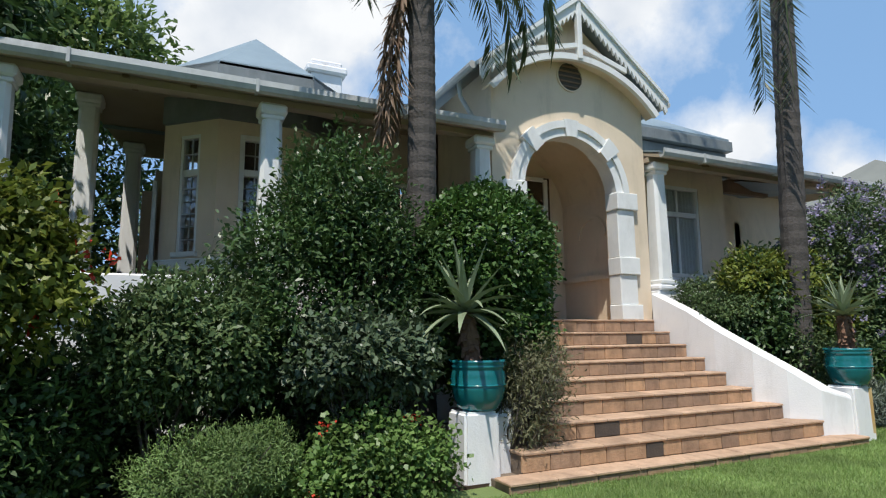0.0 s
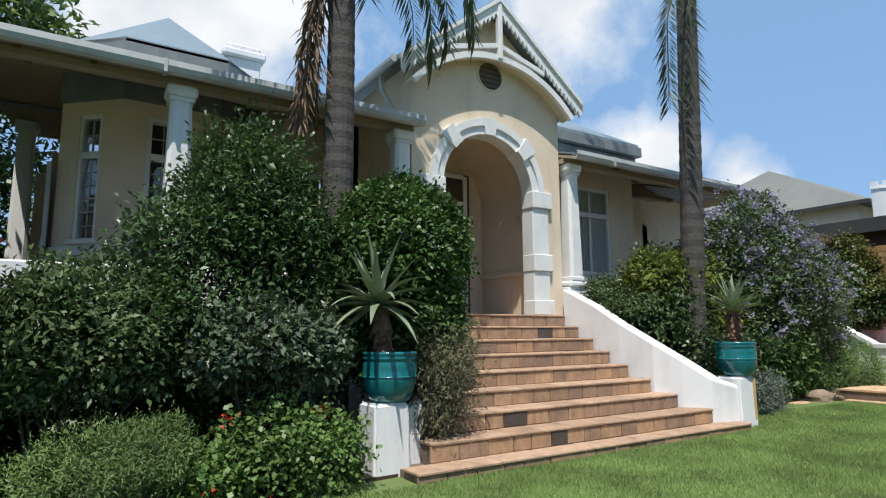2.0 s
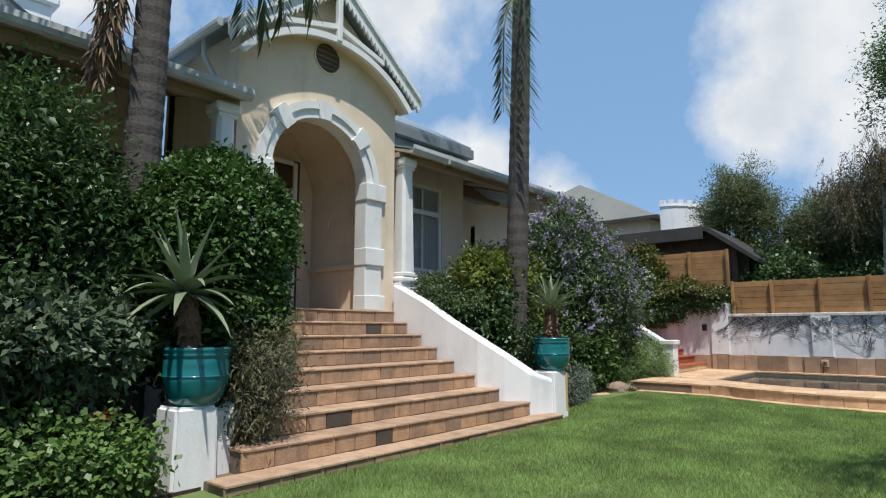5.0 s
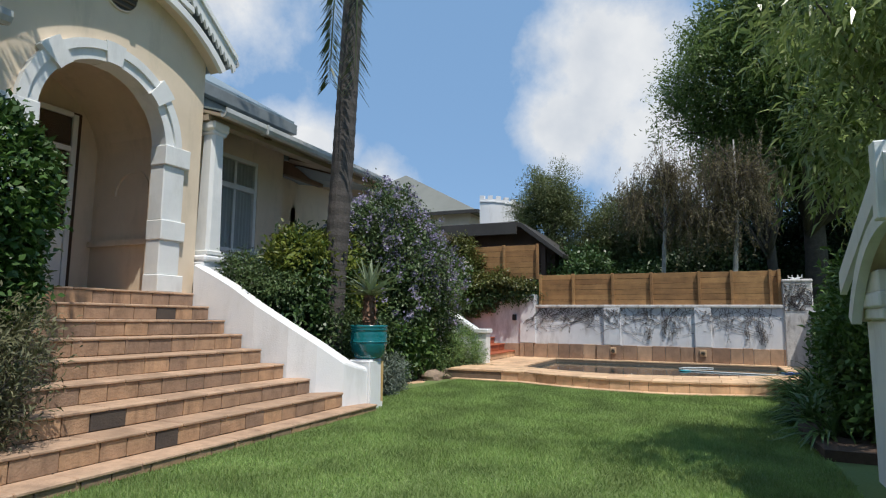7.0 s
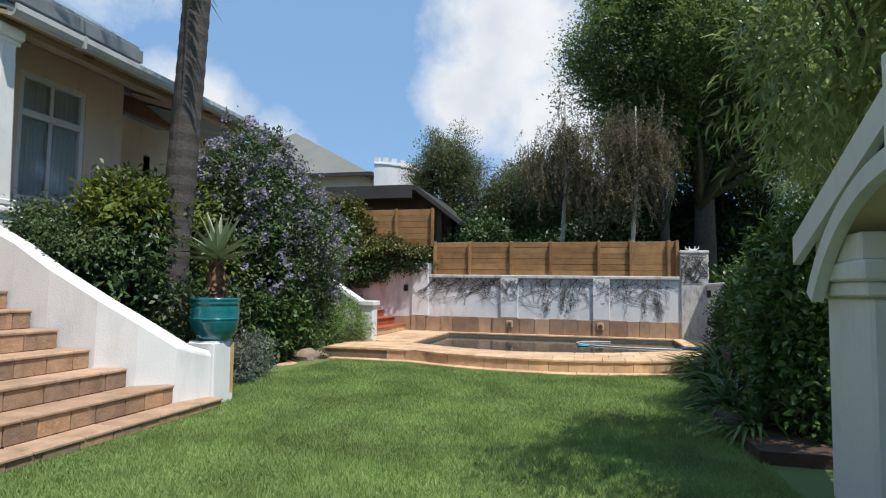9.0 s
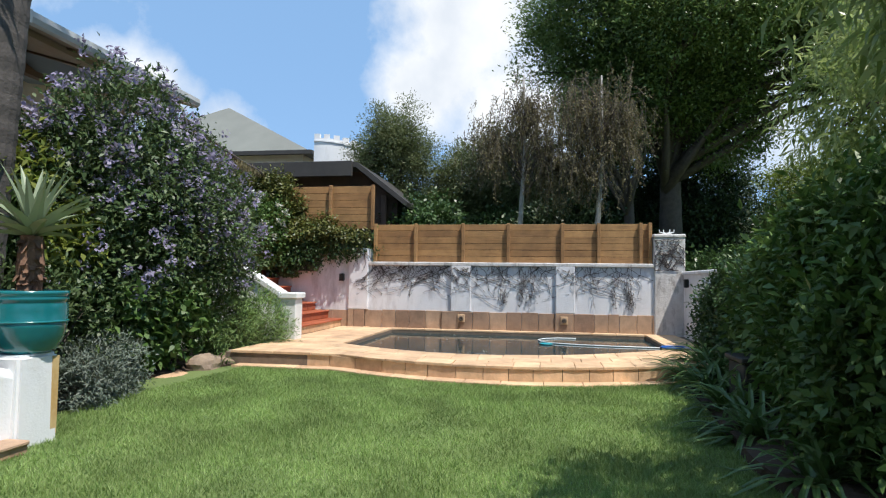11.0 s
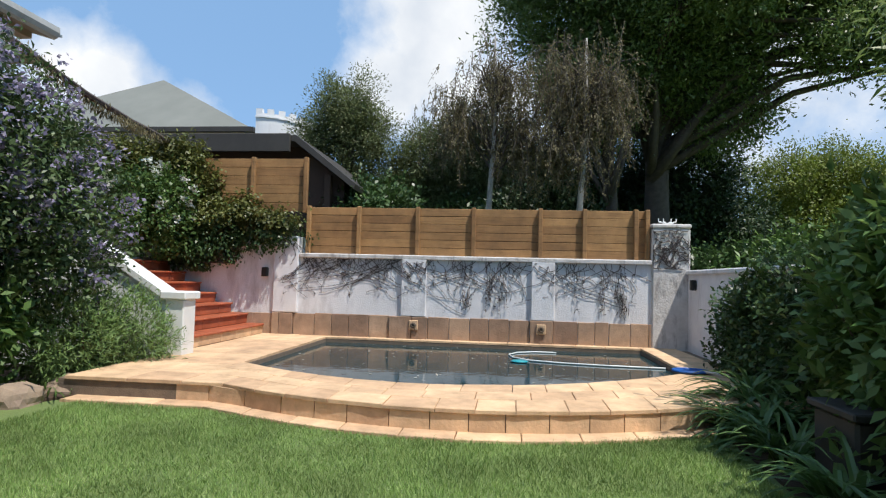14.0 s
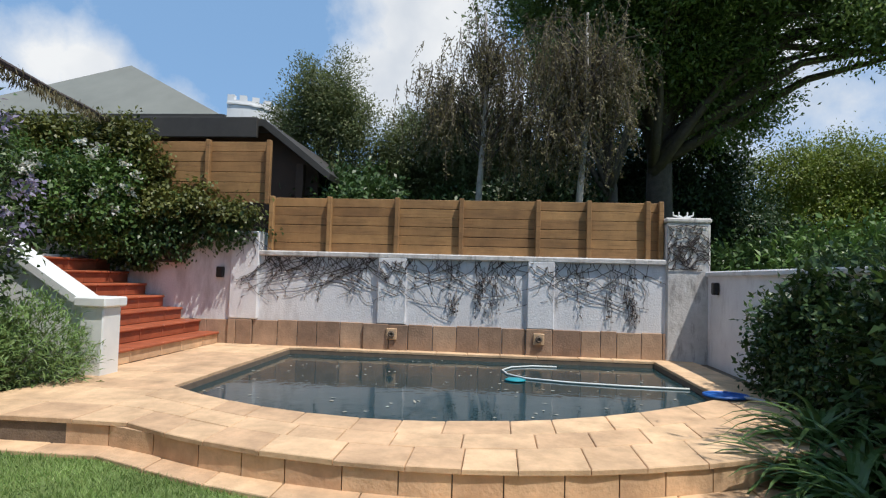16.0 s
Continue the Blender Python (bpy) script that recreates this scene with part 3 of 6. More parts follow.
cheek_wall("wall_stairs_east", ([(8.92, 5.17, 0.45), (8.72, 5.22, 0.50), (8.52, 5.29, 0.57), (8.27, 5.56, 0.82), (8.11, 5.92, 1.06), (8.03, 6.45, 1.36), (8.02, 6.9, 1.62), (8.03, 7.3, 1.80), (8.04, 7.6, 1.93)], 0.26),
           "white rendered wall sloping down beside the stairs")
cheek_wall("wall_stairs_west", ([(4.08, 5.5, 0.50), (4.4, 5.72, 0.66), (4.7, 6.05, 0.93), (4.95, 6.45, 1.25), (5.12, 6.9, 1.60), (5.2, 7.3, 1.90), (5.24, 7.6, 2.0)], -0.26),
           "white rendered wall beside the stairs, half hidden by shrubs")


def pedestal(x0, y0, h, label, rust):
    s = 0.39
    ob = thing("pedestal", (x0 + s / 2, y0 + s / 2, GZ), label, "pedestal", "pot pedestals")
    g = Geo()
    bm = bmesh.new()
    bmesh.ops.create_cube(bm, size=1.0)
    for v in bm.verts:
        f = 0.94 if v.co.z > 0 else 1.0
        v.co = (x0 + s / 2 + v.co.x * s * f, y0 + s / 2 + v.co.y * s * f, (GZ - 0.03 + h) / 2 + v.co.z * (h - GZ + 0.03))
    bmesh.ops.bevel(bm, geom=list(bm.edges), offset=0.025, segments=3, affect="EDGES")
    bm.verts.index_update()
    g.add([tuple(v.co) for v in bm.verts], [tuple(v.index for v in f.verts) for f in bm.faces])
    bm.free()
    part("block", g, WHITE, ob)
    if rust:
        r = Geo()
        r.box(x0 + s * 0.80, x0 + s * 0.955, y0 + 0.002, y0 + 0.02, GZ + 0.05, h - 0.03)
        r.box(x0 + s - 0.022, x0 + s - 0.002, y0 + 0.03, y0 + 0.2, GZ + 0.03, h - 0.03)
        part("water_stain", r, RUST, ob, "orange water stain")
    return ob


def pot(x, y, z):
    ob = thing("plant_pot", (x, y, z), "round teal glazed pot with ribbed rim on a white pedestal", "pot", "teal pots")
    prof = [(0.0, z), (0.19, z), (0.235, z + 0.03), (0.285, z + 0.12), (0.305, z + 0.20), (0.312, z + 0.235), (0.305, z + 0.245),
            (0.312, z + 0.33), (0.305, z + 0.38), (0.30, z + 0.40), (0.312, z + 0.41), (0.312, z + 0.43), (0.302, z + 0.44), (0.318, z + 0.455), (0.318, z + 0.48), (0.285, z + 0.485), (0.27, z + 0.46), (0.265, z + 0.42)]
    prof = [(r * 0.87, q) for r, q in prof]
    body = part("body", Geo().lathe(prof, x, y, 40), TEAL, ob, smooth=True)
    part("soil", Geo().lathe([(0.238, z + 0.43), (0.13, z + 0.45), (0.0, z + 0.455)], x, y, 24), SOIL, ob, "dark potting soil")
    band = [(0.267, z + 0.236), (0.277, z + 0.240), (0.277, z + 0.251), (0.264, z + 0.256)]
    part("band", Geo().lathe(band, x, y, 40), TEAL, body, smooth=True)
    return ob


def aloe(x, y, z, trunk_h, spread, seed, n, up, lean, arch):
    rnd = random.Random(seed)
    ob = thing("potted_aloe", (x, y, z), "grey-green aloe with a shaggy dry stem growing from a teal pot", "aloe", "aloes")
    pts = [(x, y, z), (x + lean * 0.3, y, z + trunk_h * 0.5), (x + lean, y, z + trunk_h)]
    part("stem", Geo().tube(pts, [0.085, 0.10, 0.075], 12), ALOE_TRUNK, ob)
    sk = Geo()
    for i in range(60):
        a = rnd.uniform(0, 6.28)
        h = rnd.uniform(0.05, 0.97) * trunk_h
        d = Vector((math.cos(a), math.sin(a), 0))
        p = Vector((x + lean * h / trunk_h, y, z + h)) + d * 0.075
        q = p + d * 0.05 + Vector((0, 0, rnd.uniform(-0.10, 0.03)))
        s = Vector((-d.y, d.x, 0)) * 0.035
        sk.add([p + s, p - s, q - s * 0.4, q + s * 0.4], [(0, 1, 2, 3)])
    part("dry_skirt", sk, ALOE_TRUNK, ob)
    c = Vector((x + lean, y, z + trunk_h))
    for i in range(n):
        a = i * 2.399 + rnd.uniform(-0.2, 0.2)
        f = i / n
        el = radians(up[0] + (up[1] - up[0]) * f + rnd.uniform(-6, 6))
        L = spread * rnd.uniform(0.8, 1.1)
        d = Vector((math.cos(a), math.sin(a), 0))
        s = Vector((-d.y, d.x, 0))
        g = Geo()
        vs, fs = [], []
        p = c.copy()
        m = 7
        e = el
        for k in range(m + 1):
            t = k / m
            w = 0.047 * (1 - t) ** 0.8 * (0.8 + 0.5 * min(1, t * 4)) + 0.001
            upv = Vector((-d.x * math.sin(e), -d.y * math.sin(e), math.cos(e)))
            vs += [p + s * w + upv * w * 0.35, p - upv * w * 0.28, p - s * w + upv * w * 0.35, p + upv * w * 0.12]
            p = p + (d * math.cos(e) + Vector((0, 0, math.sin(e)))) * (L / m)
            e -= radians(arch if el < 0.9 else 1.5)
        for k in range(m):
            for j in range(4):
                fs.append((k * 4 + j, k * 4 + (j + 1) % 4, k * 4 + 4 + (j + 1) % 4, k * 4 + 4 + j))
        g.add(vs, fs)
        part("leaf", g, L_ALOE, ob)
    return ob


pedestal(3.48, 5.38, 0.57, "white rendered pedestal at the foot of the stairs", False)
pedestal(8.93, 5.12, 0.59, "white rendered pedestal with an orange water stain on its edge", True)
pot(3.73, 5.57, 0.57)
pot(9.17, 5.30, 0.59)
aloe(3.66, 5.56, 1.02, 0.48, 0.74, 3, 34, (-22, 82), -0.07, 7.5)
aloe(9.17, 5.30, 1.04, 0.46, 0.60, 9, 32, (12, 84), 0.0, 4.0)

# ---- house: porch ----
YF = 7.70
AX, ARCH_R, SPRING = 6.59, 0.89, 3.50


def arc(cx, cz, r, a0, a1, n):
    return [(cx + r * math.cos(radians(a0 + (a1 - a0) * i / n)), cz + r * math.sin(radians(a0 + (a1 - a0) * i / n))) for i in range(n + 1)]


def porch():
    g = Geo()
    x0, x1 = 5.18, 8.14
    yb = YF + 0.24
    a = arc(AX, SPRING, ARCH_R, 180, 0, 28)
    top = lambda x: 6.5 - abs(x - XC) * 0.80
    inner = [(AX - ARCH_R, 1.45)] + a + [(AX + ARCH_R, 1.45)]
    outer = [(x0, 1.45)] + [(x0 + (x1 - x0) * i / 28, top(x0 + (x1 - x0) * i / 28)) for i in range(29)] + [(x1, 1.45)]
    g.strip(inner, outer, "y", YF, yb)
    g.box(x0, x0 + 0.24, yb, 9.9, 1.45, 5.3)
    g.box(x1 - 0.24, x1, yb, 9.9, 1.45, 5.3)
    g.box(x0, x1, 7.96, 10.0, -0.1, 1.49)
    structure("wall_porch", g, CREAM, "cream plastered porch front with a tall round arch", "wall")
    # vault and back wall inside the porch
    v = Geo()
    v.strip(arc(XC, 3.55, 1.2, 180, 0, 24), arc(XC, 3.55, 1.24, 180, 0, 24), "y", yb, 9.6)
    v.box(x0 + 0.24, XC - 1.19, yb, 9.6, 1.5, 3.6)
    v.box(XC + 1.19, x1 - 0.24, yb, 9.6, 1.5, 3.6)
    v.box(x0, x1, 9.6, 9.8, 1.45, 5.2)
    # blind niche on the side wall
    v.strip(arc(8.75, 3.0, 0.33, 180, 0, 12), arc(8.75, 3.0, 0.40, 180, 0, 12), "x", XC + 1.16, XC + 1.19)
    v.box(XC + 1.10, XC + 1.19, 8.05, 9.55, 2.22, 2.30)
    structure("wall_porch_inner", v, CREAM, "shaded cream plaster inside the porch", "wall")
    fl = Geo().box(x0 + 0.05, x1 - 0.05, 7.98, 9.6, 1.40, 1.498)
    structure("floor_porch", fl, SANDSTONE, "brown stone floor of the porch", "floor")
    # surround: pilasters, imposts, archivolt and keystones
    s = thing("arch_surround", (XC, YF, 1.5), "white moulded arch surround with blocked pilasters and keystone", "archway", kind="structure")
    for sx in (-1, 1):
        xa = AX + sx * ARCH_R
        def col(w0, w1, y, z0, z1, nm, c=0.012):
            lo, hi = sorted((xa + sx * w0, xa + sx * w1))
            part(nm, Geo().box(lo, hi, YF - y, YF + 0.22, z0, z1, c), PAINT, s)
        col(-0.03, 0.40, 0.085, 1.5, 1.74, "plinth")
        col(-0.012, 0.34, 0.05, 1.74, 2.22, "shaft")
        col(-0.025, 0.385, 0.085, 2.22, 2.50, "block")
        col(-0.012, 0.34, 0.05, 2.50, 3.28, "shaft")
        col(-0.03, 0.40, 0.09, 3.28, 3.56, "impost")
    part("archivolt", Geo().strip(arc(AX, SPRING, ARCH_R - 0.012, 180, 0, 36), arc(AX, SPRING, ARCH_R + 0.13, 180, 0, 36), "y", YF - 0.05, YF + 0.22), PAINT, s)
    part("outer_moulding", Geo().strip(arc(AX, SPRING, ARCH_R + 0.12, 180, 0, 36), arc(AX, SPRING, ARCH_R + 0.235, 180, 0, 36), "y", YF - 0.085, YF + 0.02), PAINT, s)
    for ang in (45, 90, 135):
        part("keystone", Geo().strip(arc(AX, SPRING, ARCH_R - 0.02, ang - 6.5, ang + 6.5, 3), arc(AX, SPRING, ARCH_R + (0.30 if ang != 90 else 0.26), ang - 7.0, ang + 7.0, 3), "y", YF - (0.105 if ang != 90 else 0.09), YF + 0.22), PAINT, s)
    # louvred vent
    ven = thing("wall_vent", (XC, YF, 5.35), "round dark louvred vent high in the gable wall", "vent")
    part("frame", Geo().strip(arc(XC, 5.40, 0.235, 0, 360, 24), arc(XC, 5.40, 0.255, 0, 360, 24), "y", YF - 0.03, YF + 0.02), CREAM, ven)
    # dark disc in place of the shade behind the slats
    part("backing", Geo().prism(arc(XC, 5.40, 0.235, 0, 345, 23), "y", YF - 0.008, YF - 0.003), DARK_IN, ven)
    for i in range(5):
        z = 5.23 + i * 0.085
        w = math.sqrt(max(0.01, 0.235 ** 2 - (z - 5.40) ** 2))
        part("slat", Geo().box(XC - w, XC + w, YF - 0.026, YF - 0.009, z - 0.013, z + 0.013), BEAM, ven)
    # gable
    ap, ex, ez = 6.60, 1.80, 5.18
    gy = 7.42
    gb = thing("gable_trim", (XC, gy, 5.1), "white painted timber gable with scalloped bargeboards and king post", "gable trim", kind="structure")
    sl = (ap - ez) / ex
    for sx in (-1, 1):
        n = 22
        up = [(XC + sx * ex * i / n, ap - sl * ex * i / n) for i in range(n + 1)]
        lo = []
        m = n * 6
        for i in range(m + 1):
            x = ex * i / m
            lo.append((XC + sx * x, ap - sl * x - 0.17 - 0.075 * abs(math.sin(math.pi * i / 6 + 0.3)) - 0.03 * (i % 6 == 3)))
        upm = [(XC + sx * ex * i / m, ap - sl * ex * i / m - 0.02) for i in range(m + 1)]
        part("bargeboard", Geo().strip(lo, upm, "y", gy - 0.02, gy + 0.02), PAINT, gb)
        part("capping", Geo().strip([(a_, b_ - 0.03) for a_, b_ in up], [(a_, b_ + 0.045) for a_, b_ in up], "y", gy - 0.06, gy + 0.05), PAINT, gb)
        part("strut", Geo().strip([(XC + sx * 0.03, 5.78), (XC + sx * 0.95, 5.52)], [(XC + sx * 0.03, 5.86), (XC + sx * 0.95, 5.60)], "y", gy - 0.015, gy + 0.035), PAINT, gb)
    part("king_post", Geo().box(XC - 0.045, XC + 0.045, gy - 0.045, gy + 0.045, 5.58, 6.86, 0.01), PAINT, gb)
    R = 2.15
    cz = 5.66 - R
    half = math.degrees(math.asin(1.62 / R))
    part("arched_band", Geo().strip(arc(XC, cz, R - 0.10, 90 + half, 90 - half, 30), arc(XC, cz, R, 90 + half, 90 - half, 30), "y", gy - 0.01, gy + 0.06), PAINT, gb)
    part("arched_soffit", Geo().strip(arc(XC, cz, R - 0.03, 90 + half, 90 - half, 30), arc(XC, cz, R, 90 + half, 90 - half, 30), "y", gy + 0.06, YF + 0.01), CREAM, gb)
    # roof over the porch
    r = Geo()
    for sx in (-1, 1):
        r.strip([(XC, ap + 0.0), (XC + sx * (ex + 0.06), ez - 0.05)], [(XC, ap + 0.07), (XC + sx * (ex + 0.06), ez + 0.02)], "y", gy + 0.02, 12.0)
    structure("roof_porch", r, METAL_ROOF, "blue-grey metal roof over the porch", "roof")
    gt = Geo()
    for sx in (-1, 1):
        xx = XC + sx * (ex + 0.09)
        gt.tube([(xx, gy + 0.05, ez - 0.02), (xx, 10.5, ez - 0.02)], [0.06, 0.06], 8)
    structure("gutter_porch", gt, GUTTER, "grey gutter along the porch eaves", "gutter")
    dp = Geo().tube([(XC - ex, 8.1, ez), (XC - ex + 0.02, 8.1, ez - 0.25), (5.1, 8.1, 4.6)], [0.035] * 3, 8)
    structure("downpipe", dp, GUTTER, "grey downpipe beside the porch roof", "pipe")


def door_leaf():
    d = thing("door_1", (6.9, 9.4, 1.5), "half-open white panelled front door with dark glass above", "door", kind="structure")
    y = 9.52
    part("frame", Geo().box(6.30, 7.50, y, y + 0.08, 1.5, 4.25, 0.01), DARK_WOOD, d)
    panel = part("lower_panel", Geo().box(6.42, 7.32, y - 0.05, y - 0.002, 1.52, 2.42, 0.01), PAINT, d, "white painted door panel")
    for xx in (6.40, 7.33):
        part("stile", Geo().box(xx, xx + 0.08, y - 0.06, y - 0.003, 1.5, 4.2, 0.008), PAINT, d)
    for z in (1.5, 2.40, 3.62, 4.15):
        part("rail", Geo().box(6.48, 7.33, y - 0.055, y - 0.004, z, z + 0.08, 0.008), PAINT, d)
    for z0, z1 in ((2.48, 3.62), (3.70, 4.15)):
        part("pane", Geo().box(6.48, 7.33, y - 0.03, y - 0.02, z0, z1), GLASS, d)
    part("recess_panel", Geo().box(6.6, 7.15, y - 0.058, y - 0.051, 1.66, 1.95, 0.005), PAINT, panel)
    part("letter_slot", Geo().box(6.75, 7.0, y - 0.062, y - 0.052, 2.12, 2.15, 0.003), IRON, panel, "dark letter slot")


porch()
door_leaf()


# ---- house: verandas ----
def column(x, y, z0, z1, w=0.28):
    ob = thing("column", (x, y, z0), "square white chamfered veranda column with a moulded capital", "column", "veranda columns", kind="structure")
    part("base", Geo().box(x - w * 0.62, x + w * 0.62, y - w * 0.62, y + w * 0.62, z0, z0 + 0.07, 0.012), PAINT, ob)
    h = w / 2
    c = 0.045
    def ring(k, z):
        q = h * k
        return [(x - q + c, y - q, z), (x + q - c, y - q, z), (x + q, y - q + c, z), (x + q, y + q - c, z), (x + q - c, y + q, z), (x - q + c, y + q, z), (x - q, y + q - c, z), (x - q, y - q + c, z)]
    vs = ring(1.05, z0 + 0.07) + ring(0.86, z1 - 0.2)
    part("shaft", Geo().add(vs, [(i, (i + 1) % 8, (i + 1) % 8 + 8, i + 8) for i in range(8)]), PAINT, ob)
    part("necking", Geo().box(x - h * 1.0, x + h * 1.0, y - h * 1.0, y + h * 1.0, z1 - 0.2, z1 - 0.14, 0.015), PAINT, ob)
    part("capital", Geo().box(x - h * 1.22, x + h * 1.22, y - h * 1.22, y + h * 1.22, z1 - 0.14, z1, 0.03), PAINT, ob)
    return ob


def eaves(name, pts, z, label):
    """Gutter with fascia along a line of x, y points."""
    g = Geo()
    for (xa, ya), (xb, yb) in zip(pts, pts[1:]):
        d = Vector((xb - xa, yb - ya, 0))
        L = d.length
        d.normalize()
        m = Matrix.Translation((xa, ya, z)) @ Matrix(((d.x, -d.y, 0, 0), (d.y, d.x, 0, 0), (0, 0, 1, 0), (0, 0, 0, 1)))
        prof = [(-0.07, 0.07), (-0.075, 0.0), (-0.05, -0.055), (0.0, -0.075), (0.05, -0.055), (0.06, 0.05), (0.045, 0.05), (0.03, -0.03), (-0.04, -0.03), (-0.055, 0.07)]
        n = len(prof)
        vs = [m @ Vector((0, a, b)) for a, b in prof] + [m @ Vector((L, a, b)) for a, b in prof]
        g.add(vs, [(i, (i + 1) % n, (i + 1) % n + n, i + n) for i in range(n)] + [tuple(range(n)), tuple(range(2 * n - 1, n - 1, -1))])
        k = 0.9
        while k < L:
            g.box(k, k + 0.035, -0.085, 0.065, -0.085, 0.075, 0, m)
            k += 1.9
    ob = structure(name, g, GUTTER, label, "gutter")
    return ob


def veranda():
    # floors and plinths
    g = Geo()
    g.box(-0.95, 5.18, 7.58, 14.0, -0.15, 1.5)
    g.box(8.14, 17.3, 7.58, 14.0, -0.15, 1.42)
    structure("floor_veranda", g, WHITE, "raised veranda floor on a white plinth", "floor")
    # dark layer, unseen from below, added so the floor bounces less light
    s = Geo()
    s.box(-0.93, 5.16, 7.84, 13.6, 1.502, 1.51)
    s.box(8.16, 14.3, 7.84, 13.6, 1.422, 1.43)
    structure("floor_veranda_polish", s, RED_FLOOR, "unseen dark red floor layer added to cut bounced light", "floor")
    p = Geo()
    p.box(-0.95, 5.17, 7.54, 7.82, 1.45, 1.98, 0.02)
    p.box(8.15, 14.2, 7.54, 7.82, 1.40, 1.98, 0.02)
    p.box(8.15, 8.6, 7.50, 7.86, 1.98, 2.08, 0.03)
    structure("wall_parapet", p, WHITE, "low white parapet along the veranda edge", "wall")
    for x in (-0.78, 2.0, 4.97):
        column(x, 7.68, 1.98, 4.14)
    column(8.36, 7.68, 2.08, 4.14)
    column(13.9, 7.68, 1.98, 4.14)
    column(-0.26, 10.3, 1.5, 4.90, 0.30)
    column(0.24, 12.6, 1.5, 4.90, 0.30)
    # ceilings
    c = Geo()
    def rake(y):
        return 4.16 + 0.30 * (min(y, 9.9) - 7.36)
    def slope(pts):
        n = len(pts)
        c.add([(x, y, rake(y)) for x, y in pts] + [(x, y, rake(y) + 0.05) for x, y in pts], [tuple(range(n)), tuple(range(2 * n - 1, n - 1, -1))] + [(i, i + n, (i + 1) % n + n, (i + 1) % n) for i in range(n)])
    slope([(-0.98, 7.36), (5.17, 7.36), (5.17, 9.9), (-0.49, 9.9)])
    slope([(-0.49, 9.9), (5.17, 9.9), (5.17, 10.6), (3.0, 13.5), (0.1, 13.5)])
    slope([(8.15, 7.36), (14.5, 7.36), (14.5, 9.9), (8.15, 9.9)])
    # carried on east out of sight, added to shade the wing's back wall
    slope([(8.15, 9.9), (17.3, 9.9), (17.3, 11.5), (8.15, 11.5)])
    structure("ceiling", c, CEIL, "painted board ceiling under the veranda roof", "ceiling")
    b = Geo()
    for x in (0.35, 1.05, 3.3, 9.4, 11.9, 13.2):
        y0, y1 = 7.5, 9.3 if x < 8 else 9.85
        vs = [(xx, yy, rake(yy) - dz) for yy in (y0, y1) for xx, dz in ((x, 0.035), (x + 0.07, 0.035), (x + 0.07, 0.003), (x, 0.003))]
        b.add(vs, [(0, 1, 5, 4), (1, 2, 6, 5), (2, 3, 7, 6), (3, 0, 4, 7), (0, 3, 2, 1), (4, 5, 6, 7)])
    b.box(8.2, 14.4, 9.95, 10.08, 4.6, 4.915)
    structure("trim_beams", b, BEAM, "brown cover strips under the veranda ceiling", "beam")
    f = Geo()
    f.box(-0.9, 5.16, 7.60, 7.76, 4.14, 4.225)
    f.box(8.15, 14.4, 7.60, 7.76, 4.14, 4.225)
    structure("trim_beam_front", f, CEIL, "painted plate over the veranda columns", "beam")
    eaves("gutter_west", [(-1.05, 7.32), (5.16, 7.32)], 4.22, "long grey gutter with brackets along the veranda")
    eaves("gutter_east", [(8.16, 7.32), (14.45, 7.32)], 4.22, "long grey gutter with brackets along the veranda")
    r = Geo()
    def sheet(pts):
        n = len(pts)
        r.add([*pts, *[(x, y, z - 0.03) for x, y, z in pts]], [tuple(range(n)), tuple(range(2 * n - 1, n - 1, -1))] + [(i, i + n, (i + 1) % n + n, (i + 1) % n) for i in range(n)])
    sheet([(-1.0, 7.34, 4.26), (5.17, 7.34, 4.26), (5.17, 10.0, 5.08), (-0.35, 10.0, 5.08)])
    sheet([(-0.42, 10.0, 5.08), (5.17, 10.0, 5.08), (5.17, 13.5, 5.1), (0.1, 13.5, 5.1)])
    sheet([(8.15, 7.34, 4.26), (14.6, 7.34, 4.26), (13.2, 9.2, 4.83), (8.15, 9.2, 4.83)])
    sheet([(14.6, 7.34, 4.26), (14.6, 12, 5.0), (13.2, 12, 5.05), (13.2, 9.2, 4.83)])
    structure("roof_veranda", r, METAL_ROOF, "low metal roof over the veranda", "roof")


